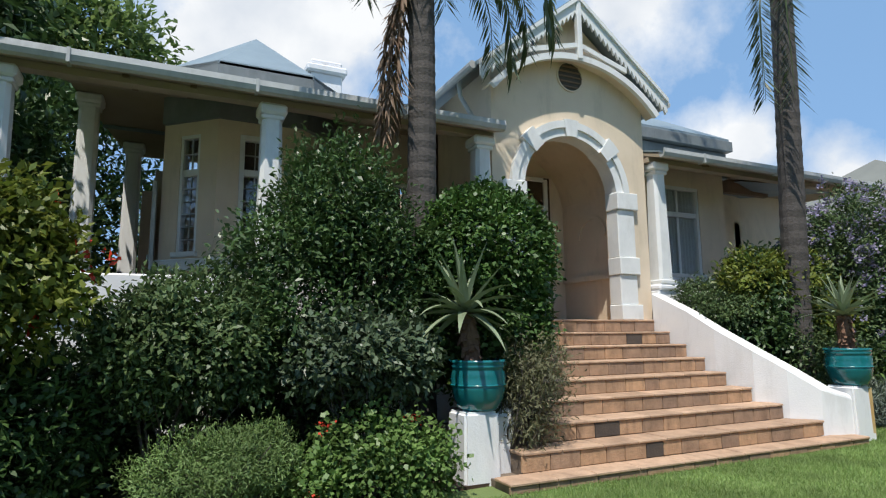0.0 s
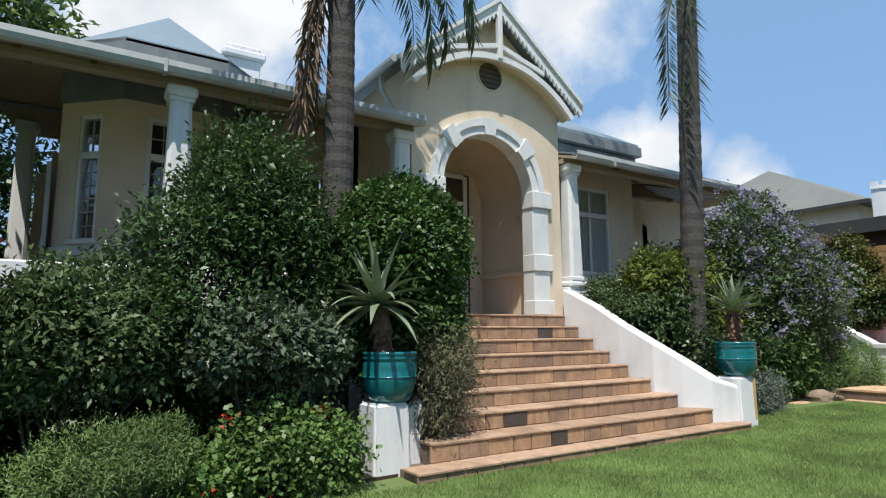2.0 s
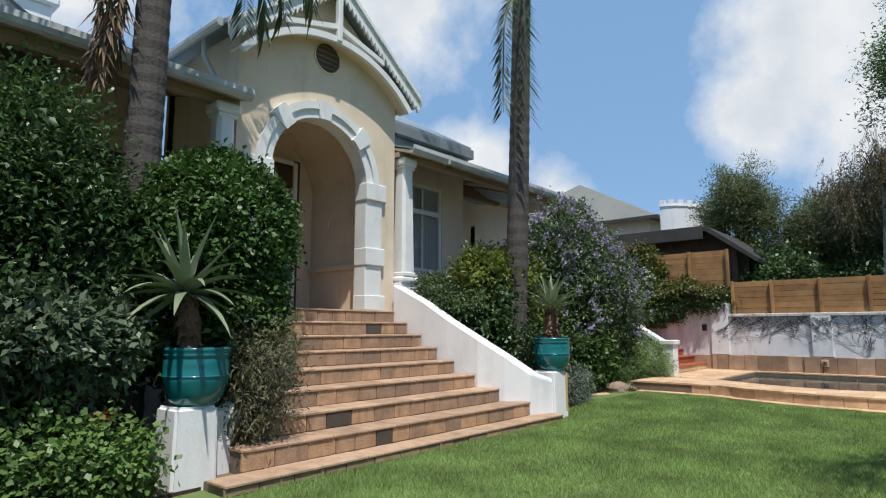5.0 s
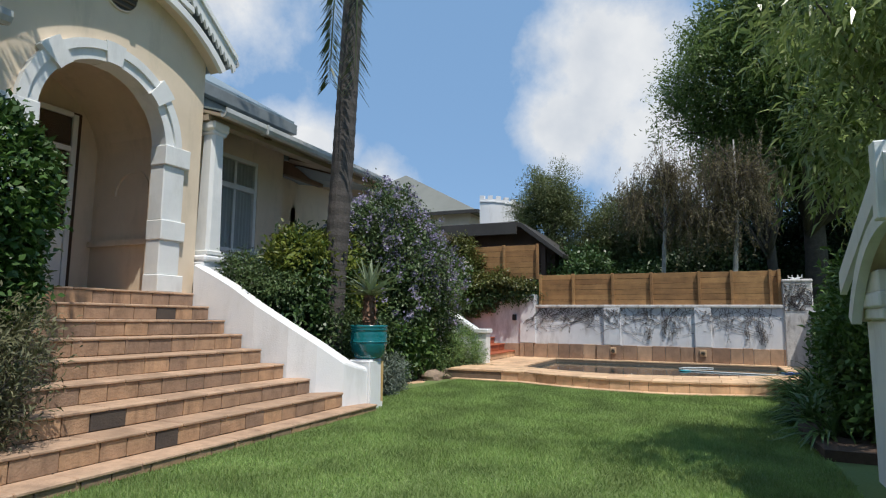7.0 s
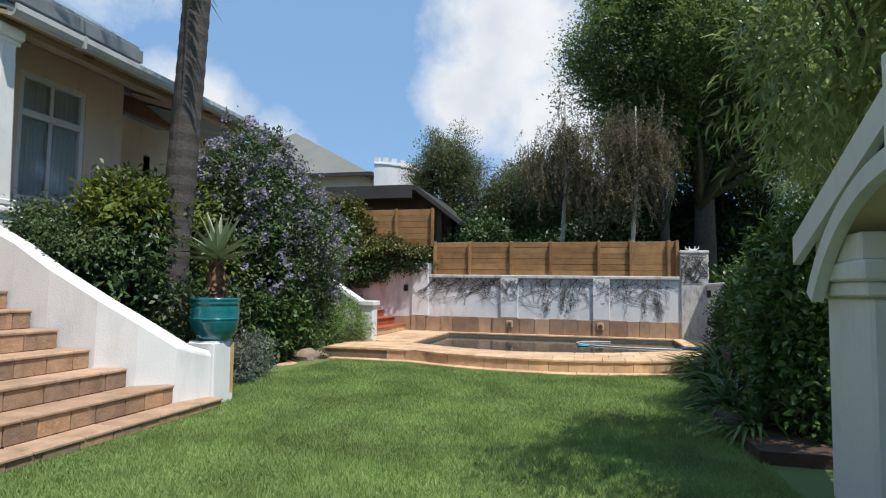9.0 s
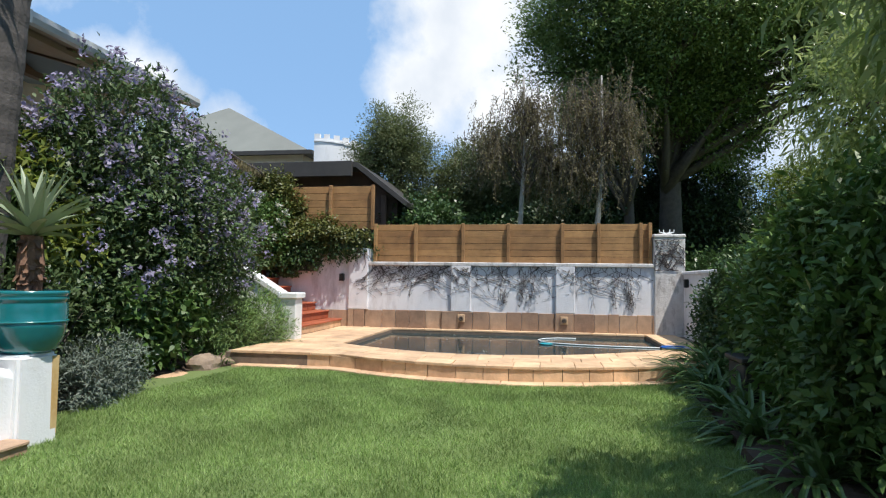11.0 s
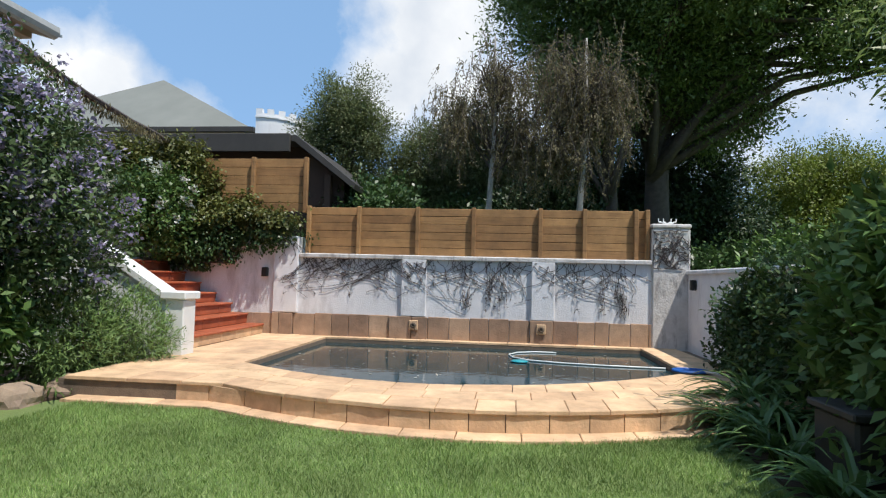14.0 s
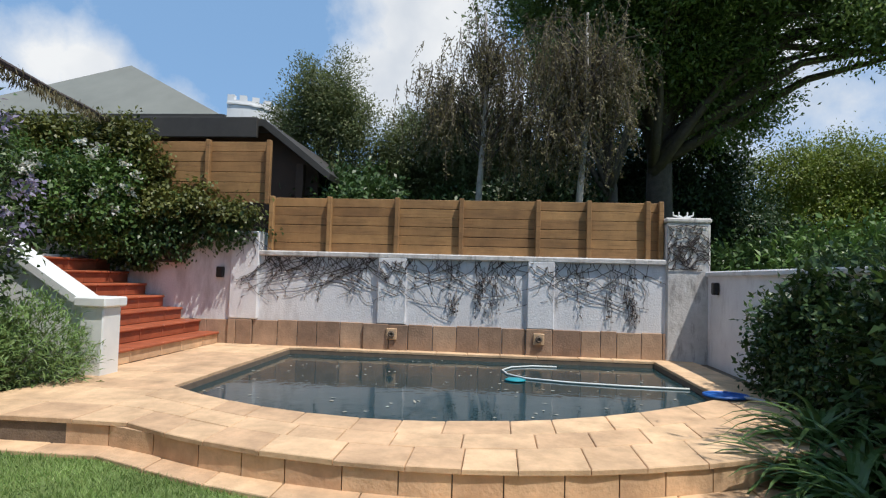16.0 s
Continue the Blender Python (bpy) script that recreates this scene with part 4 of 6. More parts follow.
def sash(name, m, w, z0, z1, rows, cols, label, transom=None, curtain=False):
    """A framed window in a wall; local x along the wall, local -y outwards."""
    ob = thing(name, m @ Vector((0, 0, z0)), label, "window", kind="structure")
    def p(nm, x0, x1, y0, y1, a, b, mt, c=0.006, lab=""):
        o = part(nm, Geo().box(x0, x1, y0, y1, a, b, c, m), mt, ob, lab)
        return o
    fw = 0.075 if w > 0.5 else 0.05
    bw, bar = (0.03, PAINT) if curtain else (0.006, GUTTER)
    p("jamb", -w / 2, -w / 2 + fw, -0.05, 0.06, z0, z1, PAINT)
    p("jamb", w / 2 - fw, w / 2, -0.05, 0.06, z0, z1, PAINT)
    p("head", -w / 2, w / 2, -0.055, 0.06, z1 - fw, z1 + 0.005, PAINT)
    p("sill", -w / 2 - 0.04, w / 2 + 0.04, -0.12, 0.06, z0 - 0.05, z0 + 0.02, PAINT)
    if transom:
        p("transom", -w / 2 + fw, w / 2 - fw, -0.045, 0.05, transom - 0.05, transom + 0.05, PAINT)
    spans = [(z0 + 0.02, (transom - 0.05) if transom else z1 - fw, rows)] + ([(transom + 0.05, z1 - fw, 1 if curtain else 2)] if transom else [])
    for a, b, rr in spans:
        for i in range(1, cols):
            x = -w / 2 + fw + (w - 2 * fw) * i / cols
            p("glazing_bar", x - bw, x + bw, -0.012, 0.02, a, b, bar, 0)
        for j in range(1, rr):
            z = a + (b - a) * j / rr
            p("glazing_bar", -w / 2 + fw, w / 2 - fw, -0.028, 0.028, z - bw, z + bw, bar, 0)
        o = p("pane", -w / 2 + fw, w / 2 - fw, -0.004, 0.004, a, b, GLASS, 0)
        o.visible_shadow = False
    # flat dark panel instead of an unlit room
    p("room_dark", -w / 2 + 0.01, w / 2 - 0.01, 0.30, 0.34, z0, z1, DARK_IN, 0, "dark panel standing in for the unlit room")
    if curtain:
        g = Geo()
        n = 60
        line = [(-w / 2 + fw + (w - 2 * fw) * i / n, 0.05 + 0.02 * math.sin(i * 1.15)) for i in range(n + 1)]
        vs = [m @ Vector((a, b, z0 + 0.02)) for a, b in line] + [m @ Vector((a, b, z1 - 0.05)) for a, b in line]
        g.add(vs, [(i, i + 1, n + 2 + i, n + 1 + i) for i in range(n)])
        part("curtain", g, CURTAIN, ob, "pale pleated curtain")
    return ob


def wall_with_hole(name, xa, ya, xb, yb, z0, z1, holes, label, th=0.2):
    """A plastered wall from one plan point to another, outside to the right, with real window openings (centre along the wall, width, z0, z1)."""
    d = Vector((xb - xa, yb - ya, 0))
    L = d.length
    d.normalize()
    m = Matrix(((d.x, -d.y, 0, xa), (d.y, d.x, 0, ya), (0, 0, 1, 0), (0, 0, 0, 1)))
    g = Geo()
    x = 0.0
    for c, w, a, b in sorted(holes):
        g.box(x, c - w / 2, 0, th, z0, z1, 0, m)
        g.box(c - w / 2, c + w / 2, 0, th, z0, a, 0, m)
        g.box(c - w / 2, c + w / 2, 0, th, b, z1, 0, m)
        x = c + w / 2
    g.box(x, L, 0, th, z0, z1, 0, m)
    structure(name, g, CREAM, label, "wall")
    return m


def wings():
    # canted bay on the west side
    A, B, C, D = (0.78, 10.05), (1.50, 9.38), (2.75, 9.38), (3.5, 10.1)
    z0, z1 = 1.5, 4.98
    la = math.hypot(B[0] - A[0], B[1] - A[1])
    lab = "cream plastered wall of the canted bay"
    m = wall_with_hole("wall_bay_west", *A, *B, z0, z1, [(la * 0.5, 0.36, 2.5, 4.30)], lab)
    sash("window_1", m @ Matrix.Translation((la * 0.5, 0.06, 0)), 0.36, 2.5, 4.30, 6, 2, "tall narrow white window with leaded dark panes", 3.72)
    m = wall_with_hole("wall_bay_front", *B, *C, z0, z1, [(0.62, 0.62, 2.5, 4.30)], lab)
    sash("window_2", m @ Matrix.Translation((0.62, 0.06, 0)), 0.62, 2.5, 4.30, 6, 3, "white bay window with small dark panes", 3.72)
    m = wall_with_hole("wall_bay_east", *C, *D, z0, z1, [], lab)
    wall_with_hole("wall_main_west", *D, 5.2, 10.1, z0, z1, [(0.85, 0.9, 2.4, 4.0)], "cream wall at the back of the veranda")
    sash("window_3", pose(4.35, 10.16, 0), 0.9, 2.4, 4.0, 2, 2, "shaded white window under the veranda", 3.4)
    wall_with_hole("wall_bay_return", 0.78, 13.6, *A, z0, z1, [], "cream side wall of the bay")
    band = Geo()
    for (xa, ya), (xb, yb) in ((A, B), (B, C), (C, D)):
        d = Vector((xb - xa, yb - ya, 0))
        L = d.length
        d.normalize()
        mm = Matrix(((d.x, -d.y, 0, xa), (d.y, d.x, 0, ya), (0, 0, 1, 0), (0, 0, 0, 1)))
        band.box(-0.03, L + 0.03, -0.06, -0.002, 2.24, 2.42, 0.015, mm)
    structure("trim_bay_band", band, PAINT, "white sill band round the bay", "trim")
    sh = thing("shutter", (0.72, 10.1, 1.6), "grey timber door leaf folded back beside the bay", "shutter")
    part("leaf", Geo().box(0.66, 0.72, 9.9, 10.5, 1.52, 3.6, 0.01), GUTTER, sh)
    part("batten", Geo().box(0.63, 0.658, 10.0, 10.4, 2.4, 2.5, 0.005), GUTTER, sh)
    # east wing
    wall_with_hole("wall_wing_east", 8.14, 8.9, 11.3, 8.9, 1.42, 4.65, [(2.05, 1.12, 2.42, 4.22)], "cream plastered wall with a white window")
    sash("window_4", pose(10.19, 8.96, 0), 1.12, 2.42, 4.22, 1, 2, "white casement window with pale curtains", 3.64, True)
    t = Geo()
    t.box(8.15, 11.33, 8.84, 8.897, 2.20, 2.36, 0.015)
    structure("trim_wing_band", t, PAINT, "white sill band along the wall", "trim")
    wall_with_hole("wall_wing_return", 11.3, 8.9, 11.3, 10.9, 1.42, 4.93, [], "cream return wall of the wing", -0.2)
    wall_with_hole("wall_wing_back", 11.1, 10.9, 17.2, 10.9, 1.42, 4.93, [(1.6, 1.4, 2.3, 3.8)], "shaded back wall of the veranda")
    sash("window_5", pose(12.7, 10.96, 0), 1.4, 2.3, 3.8, 1, 3, "shaded white window under the veranda", 3.3)
    # upper roofs
    r = Geo()
    def sheet(pts):
        n = len(pts)
        r.add([*pts, *[(x, y, z - 0.06) for x, y, z in pts]], [tuple(range(n)), tuple(range(2 * n - 1, n - 1, -1))] + [(i, i + n, (i + 1) % n + n, (i + 1) % n) for i in range(n)])
    # east hip
    sheet([(8.2, 8.9, 5.42), (11.8, 8.9, 5.42), (10.0, 11.0, 6.75), (8.2, 11.0, 6.75)])
    sheet([(11.8, 8.9, 5.42), (11.8, 14, 5.42), (10.0, 14, 6.75), (10.0, 11.0, 6.75)])
    # west hip behind
    sheet([(-0.2, 11.6, 4.9), (5.2, 11.6, 4.9), (5.2, 14, 6.0), (2.2, 14, 6.0)])
    # bay roof
    sheet([(0.62, 9.9, 5.28), (1.45, 9.2, 5.34), (2.2, 11.2, 6.78)])
    sheet([(1.45, 9.2, 5.34), (2.85, 9.2, 5.34), (2.2, 11.2, 6.78)])
    sheet([(2.85, 9.2, 5.34), (3.65, 9.9, 5.28), (2.2, 11.2, 6.78)])
    sheet([(3.65, 9.9, 5.28), (3.65, 12.5, 5.28), (2.2, 12.5, 6.78), (2.2, 11.2, 6.78)])
    sheet([(0.62, 9.9, 5.28), (2.2, 11.2, 6.78), (2.2, 12.5, 6.78), (0.62, 12.5, 5.28)])
    structure("roof_upper", r, METAL_ROOF, "blue-grey metal hip roofs above the veranda", "roof")
    f = Geo()
    f.box(8.2, 11.78, 8.98, 9.1, 4.55, 5.12, 0.01)
    f.box(11.66, 11.78, 9.1, 14, 4.55, 5.12, 0.01)
    f.box(8.2, 11.86, 8.86, 9.1, 5.14, 5.36, 0.01)
    f.box(11.7, 11.86, 9.1, 14, 5.14, 5.36, 0.01)
    for (xa, ya), (xb, yb) in (((0.62, 9.9), (1.45, 9.2)), ((1.45, 9.2), (2.85, 9.2)), ((2.85, 9.2), (3.65, 9.9)), ((3.65, 9.9), (3.65, 12.4))):
        d = Vector((xb - xa, yb - ya, 0))
        L = d.length
        d.normalize()
        mm = Matrix(((d.x, -d.y, 0, xa), (d.y, d.x, 0, ya), (0, 0, 1, 0), (0, 0, 0, 1)))
        f.box(0, L, 0, 0.1, 5.12, 5.33, 0.01, mm)
        f.box(0.05, L - 0.05, 0.13, 0.25, 4.5, 5.12, 0, mm)
    structure("trim_fascia_upper", f, SLATE_PAINT, "grey painted fascia of the upper roofs", "fascia")
    ch = thing("chimney", (3.25, 10.9, 5.2), "squat white plastered chimney with a stepped cap", "chimney", kind="structure")
    part("stack", Geo().box(3.08, 3.66, 10.5, 11.1, 4.7, 6.02, 0.02), WHITE, ch)
    part("cap", Geo().box(3.0, 3.74, 10.42, 11.18, 6.02, 6.16, 0.03), WHITE, ch)
    part("upper_cap", Geo().box(3.08, 3.66, 10.5, 11.1, 6.16, 6.28, 0.03), DIRTY_WHITE, ch)


veranda()
wings()

# plain unseen walls added at the back to keep sky light out of the veranda
cl = Geo()
cl.box(0.6, 14.5, 13.6, 13.8, -0.1, 4.7)
cl.box(14.3, 14.5, 10.9, 13.6, 1.4, 4.12)
cl.box(0.4, 0.6, 13.0, 13.8, 1.5, 4.12)
structure("wall_back", cl, CREAM, "unseen cream back wall added to block sky light", "wall")

# ---- pool terrace ----
WX = 17.40
PZ = 0.19


def pool_front(y):
    return 13.27 + 0.176 * (y - 2.25) ** 2


def cope_edge(y):
    return 12.25 + 0.13 * (y - 1.9) ** 2 if y < 4.05 else 12.85


def pool():
    ob = structure("pool_shell", Geo().box(12.9, 17.4, -0.95, 4.8, -1.4, -1.3), MORTAR, "dark plastered pool shell", "pool")
    ys = [-0.62 + (4.45 + 0.62) * i / 40 for i in range(41)]
    w = Geo()
    vs = [(pool_front(y), y, 0.10) for y in ys] + [(17.2, y * 1.04 - 0.02, 0.10) for y in ys]
    w.add(vs, [(i, i + 1, 42 + i, 41 + i) for i in range(40)])
    tagged(link("water", w, WATER), "still dark blue-green pool water reflecting the wall", "water", "", "structure")
    # inner rim just under the coping
    rim = Geo()
    rim.strip([(pool_front(y) - 0.02, y) for y in ys], [(pool_front(y) + 0.012, y) for y in ys], "z", -0.6, PZ - 0.035)
    rim.box(14.0, 17.25, 4.44, 4.52, -0.6, PZ - 0.035)
    rim.box(14.5, 17.25, -0.70, -0.63, -0.6, PZ - 0.035)
    rim.box(17.19, 17.25, -0.65, 4.7, -0.6, PZ - 0.035)
    structure("pool_rim", rim, MORTAR, "dark waterline edge of the pool", "pool")
    # terrace body
    t = Geo()
    ye = [-0.9 + (5.55 + 0.9) * i / 50 for i in range(51)]
    yy = [-0.62 + (4.45 + 0.62) * i / 50 for i in range(51)]
    t.strip([(cope_edge(y) + 0.03, y) for y in yy], [(pool_front(y) - 0.02, y) for y in yy], "z", GZ - 0.05, PZ - 0.034)
    t.box(12.85, 17.4, 4.5, 5.7, GZ - 0.05, PZ - 0.034)
    t.box(12.9, 17.4, -1.6, -0.66, GZ - 0.05, PZ - 0.034)
    t.box(17.22, 17.4, -0.7, 4.6, GZ - 0.05, PZ - 0.034)
    ter = structure("pool_terrace", t, MORTAR, "stone terrace round the pool", "terrace")
    rnd = random.Random(11)

    def slab(nm, poly, z0, z1, m, parent):
        """A flat stone from a plan polygon, slightly inset."""
        cx = sum(p[0] for p in poly) / len(poly)
        cy = sum(p[1] for p in poly) / len(poly)
        def inset(k):
            out = []
            for x, y in poly:
                d = Vector((cx - x, cy - y))
                d = d.normalized() * k if d.length > 0 else d
                out.append((x + d.x, y + d.y))
            return out
        a, b = inset(0.004), inset(0.012)
        n = len(poly)
        vs = [(x, y, z0) for x, y in a] + [(x, y, z1 - 0.006) for x, y in a] + [(x, y, z1) for x, y in b]
        fs = [tuple(range(n - 1, -1, -1)), tuple(range(2 * n, 3 * n))]
        for i in range(n):
            j = (i + 1) % n
            fs += [(i, j, n + j, n + i), (n + i, n + j, 2 * n + j, 2 * n + i)]
        link(nm, Geo().add(vs, fs), m, parent)

    # two curved rows of coping between pool and terrace edge
    for row, (f0, f1) in enumerate(((0.0, 0.36), (0.36, 0.66), (0.66, 1.0))):
        y = -0.62
        while y < 4.44:
            h = min(rnd.uniform(0.30, 0.48), 4.45 - y)
            if 4.45 - y - h < 0.15:
                h = 4.45 - y
            def at(f, q):
                a, b = cope_edge(q) - 0.02, pool_front(q) + 0.015
                return (a + (b - a) * f, q)
            ff0, ff1 = f0, f1
            slab("coping_stone", [at(ff0, y), at(ff1, y), at(ff1, y + h), at(ff0, y + h)], PZ - 0.033, PZ + rnd.uniform(-0.003, 0.003), COPING, ter)
            y += h
    x = 12.83
    while x < 17.35:
        w_ = min(rnd.uniform(0.4, 0.65), 17.38 - x)
        cut = 4.45 if x > 12.7 else 4.0
        yc = 5.05 + rnd.uniform(-0.12, 0.12)
        slab("coping_stone", [(x, cut), (x + w_, cut), (x + w_, yc), (x, yc)], PZ - 0.033, PZ + rnd.uniform(-0.003, 0.003), COPING, ter)
        slab("coping_stone", [(x, yc), (x + w_, yc), (x + w_, 5.62), (x, 5.62)], PZ - 0.033, PZ + rnd.uniform(-0.003, 0.003), COPING, ter)
        slab("coping_stone", [(x + 0.1, -1.2), (x + w_ + 0.1, -1.2), (x + w_ + 0.1, -0.63), (x + 0.1, -0.63)], PZ - 0.033, PZ + rnd.uniform(-0.003, 0.003), COPING, ter)
        x += w_
    y = -0.63
    while y < 4.45:
        h = min(rnd.uniform(0.4, 0.6), 4.46 - y)
        slab("coping_stone", [(17.185, y), (17.395, y), (17.395, y + h), (17.185, y + h)], PZ - 0.033, PZ, COPING, ter)
        y += h
    # face tiles and the lower step
    y = -0.9
    while y < 5.5:
        h = rnd.uniform(0.28, 0.42)
        a, b = cope_edge(y), cope_edge(y + h)
        slab("face_tile", [(a, y), (a + 0.03, y), (b + 0.03, y + h), (b, y + h)], 0.01, PZ - 0.036, COPING, ter)
        y += h
    y = -0.9
    while y < 5.5:
        h = rnd.uniform(0.34, 0.5)
        a, b = cope_edge(y), cope_edge(y + h)
        slab("step_stone", [(a - 0.22, y), (a + 0.02, y), (b + 0.02, y + h), (b - 0.22, y + h)], GZ - 0.02, 0.012 + rnd.uniform(-0.003, 0.003), COPING, ter)
        y += h


def pool_wall():
    g = Geo()
    g.box(WX, WX + 0.25, -1.06, 5.05, -0.2, 1.52)
    g.box(WX, WX + 0.25, 5.43, 8.6, -0.2, 1.86)
    ob = structure("wall_pool", g, DIRTY_WHITE, "weathered white garden wall stained under dry creeper", "wall")
    c = Geo()
    c.box(WX - 0.06, WX + 0.31, -0.83, 5.02, 1.50, 1.58, 0.015)
    structure("trim_wall_cap", c, CAPSTONE, "stained coping on the garden wall", "coping")
    p = Geo()
    p.box(WX - 0.06, WX + 0.27, 5.02, 5.46, 0.56, 1.86, 0.015)
    p.box(WX - 0.06, WX + 0.02, 2.81, 3.23, 0.56, 1.515, 0.012)
    p.box(WX - 0.06, WX + 0.02, 0.70, 1.08, 0.56, 1.515, 0.012)
    structure("wall_pool_piers", p, DIRTY_WHITE, "shallow white piers of the garden wall", "pier")
    e = thing("gate_pier", (WX, -1.1, 1.5), "stout white pier wrapped in dry creeper stems", "pier", kind="structure")
    part("pier_shaft", Geo().box(WX - 0.05, WX + 0.5, -1.42, -0.83, -0.1, 2.10, 0.02), CAPSTONE, e)
    part("pier_cap", Geo().box(WX - 0.065, WX + 0.515, -1.435, -0.815, 2.10, 2.17, 0.02), CAPSTONE, e)
    n = thing("wall_ornament", (WX + 0.2, -1.12, 2.18), "small white iron ornament on the pier", "ornament")
    part("plate", Geo().box(WX + 0.1, WX + 0.3, -1.2, -1.04, 2.18, 2.20, 0.004), PAINT, n)
    for yy in (-1.26, -1.18, -1.06, -0.98):
        part("post", Geo().tube([(WX + 0.2, -1.12, 2.19), (WX + 0.2, yy, 2.23), (WX + 0.2, yy, 2.28)], [0.012] * 3, 6), PAINT, n)
    lw = Geo()
    lw.box(11.5, WX - 0.06, -1.60, -1.38, -0.2, 1.36)
    lw.box(11.5, WX - 0.06, -1.64, -1.34, 1.36, 1.43, 0.015)
    structure("wall_south", lw, DIRTY_WHITE, "white wall running back behind the shrubs", "wall")
    # stone dado
    rnd = random.Random(3)
    y = -1.05
    while y < 5.46:
        h = rnd.uniform(0.22, 0.40)
        if y + h > 5.46:
            h = 5.46 - y
        pier = any(a - 0.05 < y + h / 2 < b + 0.05 for a, b in ((5.0, 5.47), (2.81, 3.23), (0.70, 1.08)))
        piece("dado_stone", ob, DADO, WX - (0.068 if pier else 0.03), WX - 0.001, y + 0.004, y + h - 0.004, PZ - 0.02, 0.56 + rnd.uniform(-0.012, 0.004), 0.006)
        y += h
    for y in (5.46, 5.8, 6.15, 6.5, 6.9, 7.3):
        piece("dado_stone", ob, DADO, WX - 0.03, WX - 0.001, y + 0.004, y + 0.34, PZ - 0.02, 0.54, 0.006)
    for y in (3.0, 0.91):
        s = thing("water_spout", (WX - 0.07, y, 0.45), "small square stone water spout on the wall", "spout", "wall spouts")
        part("plate", Geo().box(WX - 0.10, WX - 0.069, y - 0.075, y + 0.075, 0.34, 0.50, 0.008), COPING, s)
        part("rosette", Geo().lathe([(0.05, 0), (0.05, 0.02), (0.028, 0.028), (0.02, 0.01), (0.0, 0.01)], 0, 0, 12), MORTAR, s)
        s.children[-1].matrix_parent_inverse = Matrix.Identity(4)
        s.children[-1].matrix_basis = pose(-0.03, 0, -0.03, 0, -90, 0)
    bx = thing("wall_lamp", (WX - 0.1, 5.62, 1.25), "small dark wall lamp", "lamp")
    part("box", Geo().box(WX - 0.09, WX - 0.002, 5.56, 5.66, 1.16, 1.32, 0.012), IRON, bx)
    bx = thing("wall_lamp", (WX - 0.3, -1.1, 1.2), "small dark wall lamp", "lamp")
    part("box", Geo().box(16.9, 17.0, -1.379, -1.30, 1.12, 1.28, 0.012), IRON, bx)
    # dry creeper stems
    rnd = random.Random(21)
    v = Geo()
    dead_p = []
    for i in range(150):
        y = rnd.uniform(-1.0, 5.4)
        if rnd.random() < 0.5:
            y = rnd.gauss(4.0, 0.8)
        y = min(max(y, -1.0), 5.45)
        z = 1.50 if y < 5.0 else 1.8
        pts = [(WX - 0.012, y, z)]
        dy = rnd.uniform(-0.06, 0.06)
        for k in range(rnd.randint(4, 13)):
            dy += rnd.uniform(-0.05, 0.05)
            y += dy
            z -= rnd.uniform(0.015, 0.085)
            if z < 0.5 or y > 5.4 or y < -1.0:
                break
            off = 0.012
            if 2.8 < y < 3.24 or 0.69 < y < 1.09 or y > 5.01:
                off = 0.07
            pts.append((WX - off, y, z))
            if rnd.random() < 0.3:
                dead_p.append(pts[-1])
        if len(pts) > 2:
            v.tube(pts, [0.0045 * (1 - 0.7 * k / len(pts)) + 0.001 for k in range(len(pts))], 4)
    for c, cnt in ((-0.35, 24), (-0.05, 10), (1.75, 14), (2.1, 12), (1.55, 10), (0.3, 8)):
        for i in range(cnt):
            y = c + rnd.gauss(0, 0.05)
            z = rnd.uniform(0.75, 1.4)
            dead_p += [(WX - 0.03, y + rnd.gauss(0, 0.02), z - rnd.uniform(0, 0.12)) for _ in range(4)]
            v.tube([(WX - 0.02, y, z + 0.12), (WX - 0.025, y + rnd.gauss(0, 0.02), z), (WX - 0.02, y + rnd.gauss(0, 0.03), z - 0.1)], [0.004, 0.004, 0.002], 4)
    # round the end pier
    for i in range(50):
        y = rnd.uniform(-1.4, -0.85)
        z = rnd.uniform(1.55, 2.0)
        pts = []
        for k in range(6):
            pts.append((WX - 0.062, min(max(y, -1.41), -0.84), min(max(z, 1.45), 2.07)))
            y += rnd.uniform(-0.12, 0.12)
            z += rnd.uniform(-0.12, 0.09)
        v.tube(pts, [0.006] * 6, 4)
    ob2 = thing("dry_creeper", (WX, 3, 1.5), "bare dark creeper stems clinging to the white wall", "creeper")
    part("stem", v, VINE, ob2)
    P = np.array(dead_p)
    leaves_mesh("dry_leaf", P, rand_dirs(len(P)) + np.array([-0.3, 0, -0.8]), rand_dirs(len(P)) + np.array([-1, 0, 0]), 0.045, 0.02, VINE, ob2)


def fence(name, x, posts, z0, z1, boards, label):
    ob = thing(name, (x, posts[0], z0), label, "fence")
    rnd = random.Random(len(posts))
    for a, b in zip(posts, posts[1:]):
        h = (z1 - z0) / boards
        for k in range(boards):
            part("board", Geo().box(x + 0.03, x + 0.052, min(a, b) + 0.012, max(a, b) - 0.012, z0 + k * h + 0.003, z0 + (k + 1) * h - 0.003 + (rnd.uniform(-0.006, 0.006) if k < boards - 1 else 0), 0.004), WOOD, ob)
    for y in posts:
        part("post", Geo().box(x - 0.05, x + 0.03, y - 0.035, y + 0.035, z0 - 0.02, z1 + 0.015, 0.008), WOOD, ob)
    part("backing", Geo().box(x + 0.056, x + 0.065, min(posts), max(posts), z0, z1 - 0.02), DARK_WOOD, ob)


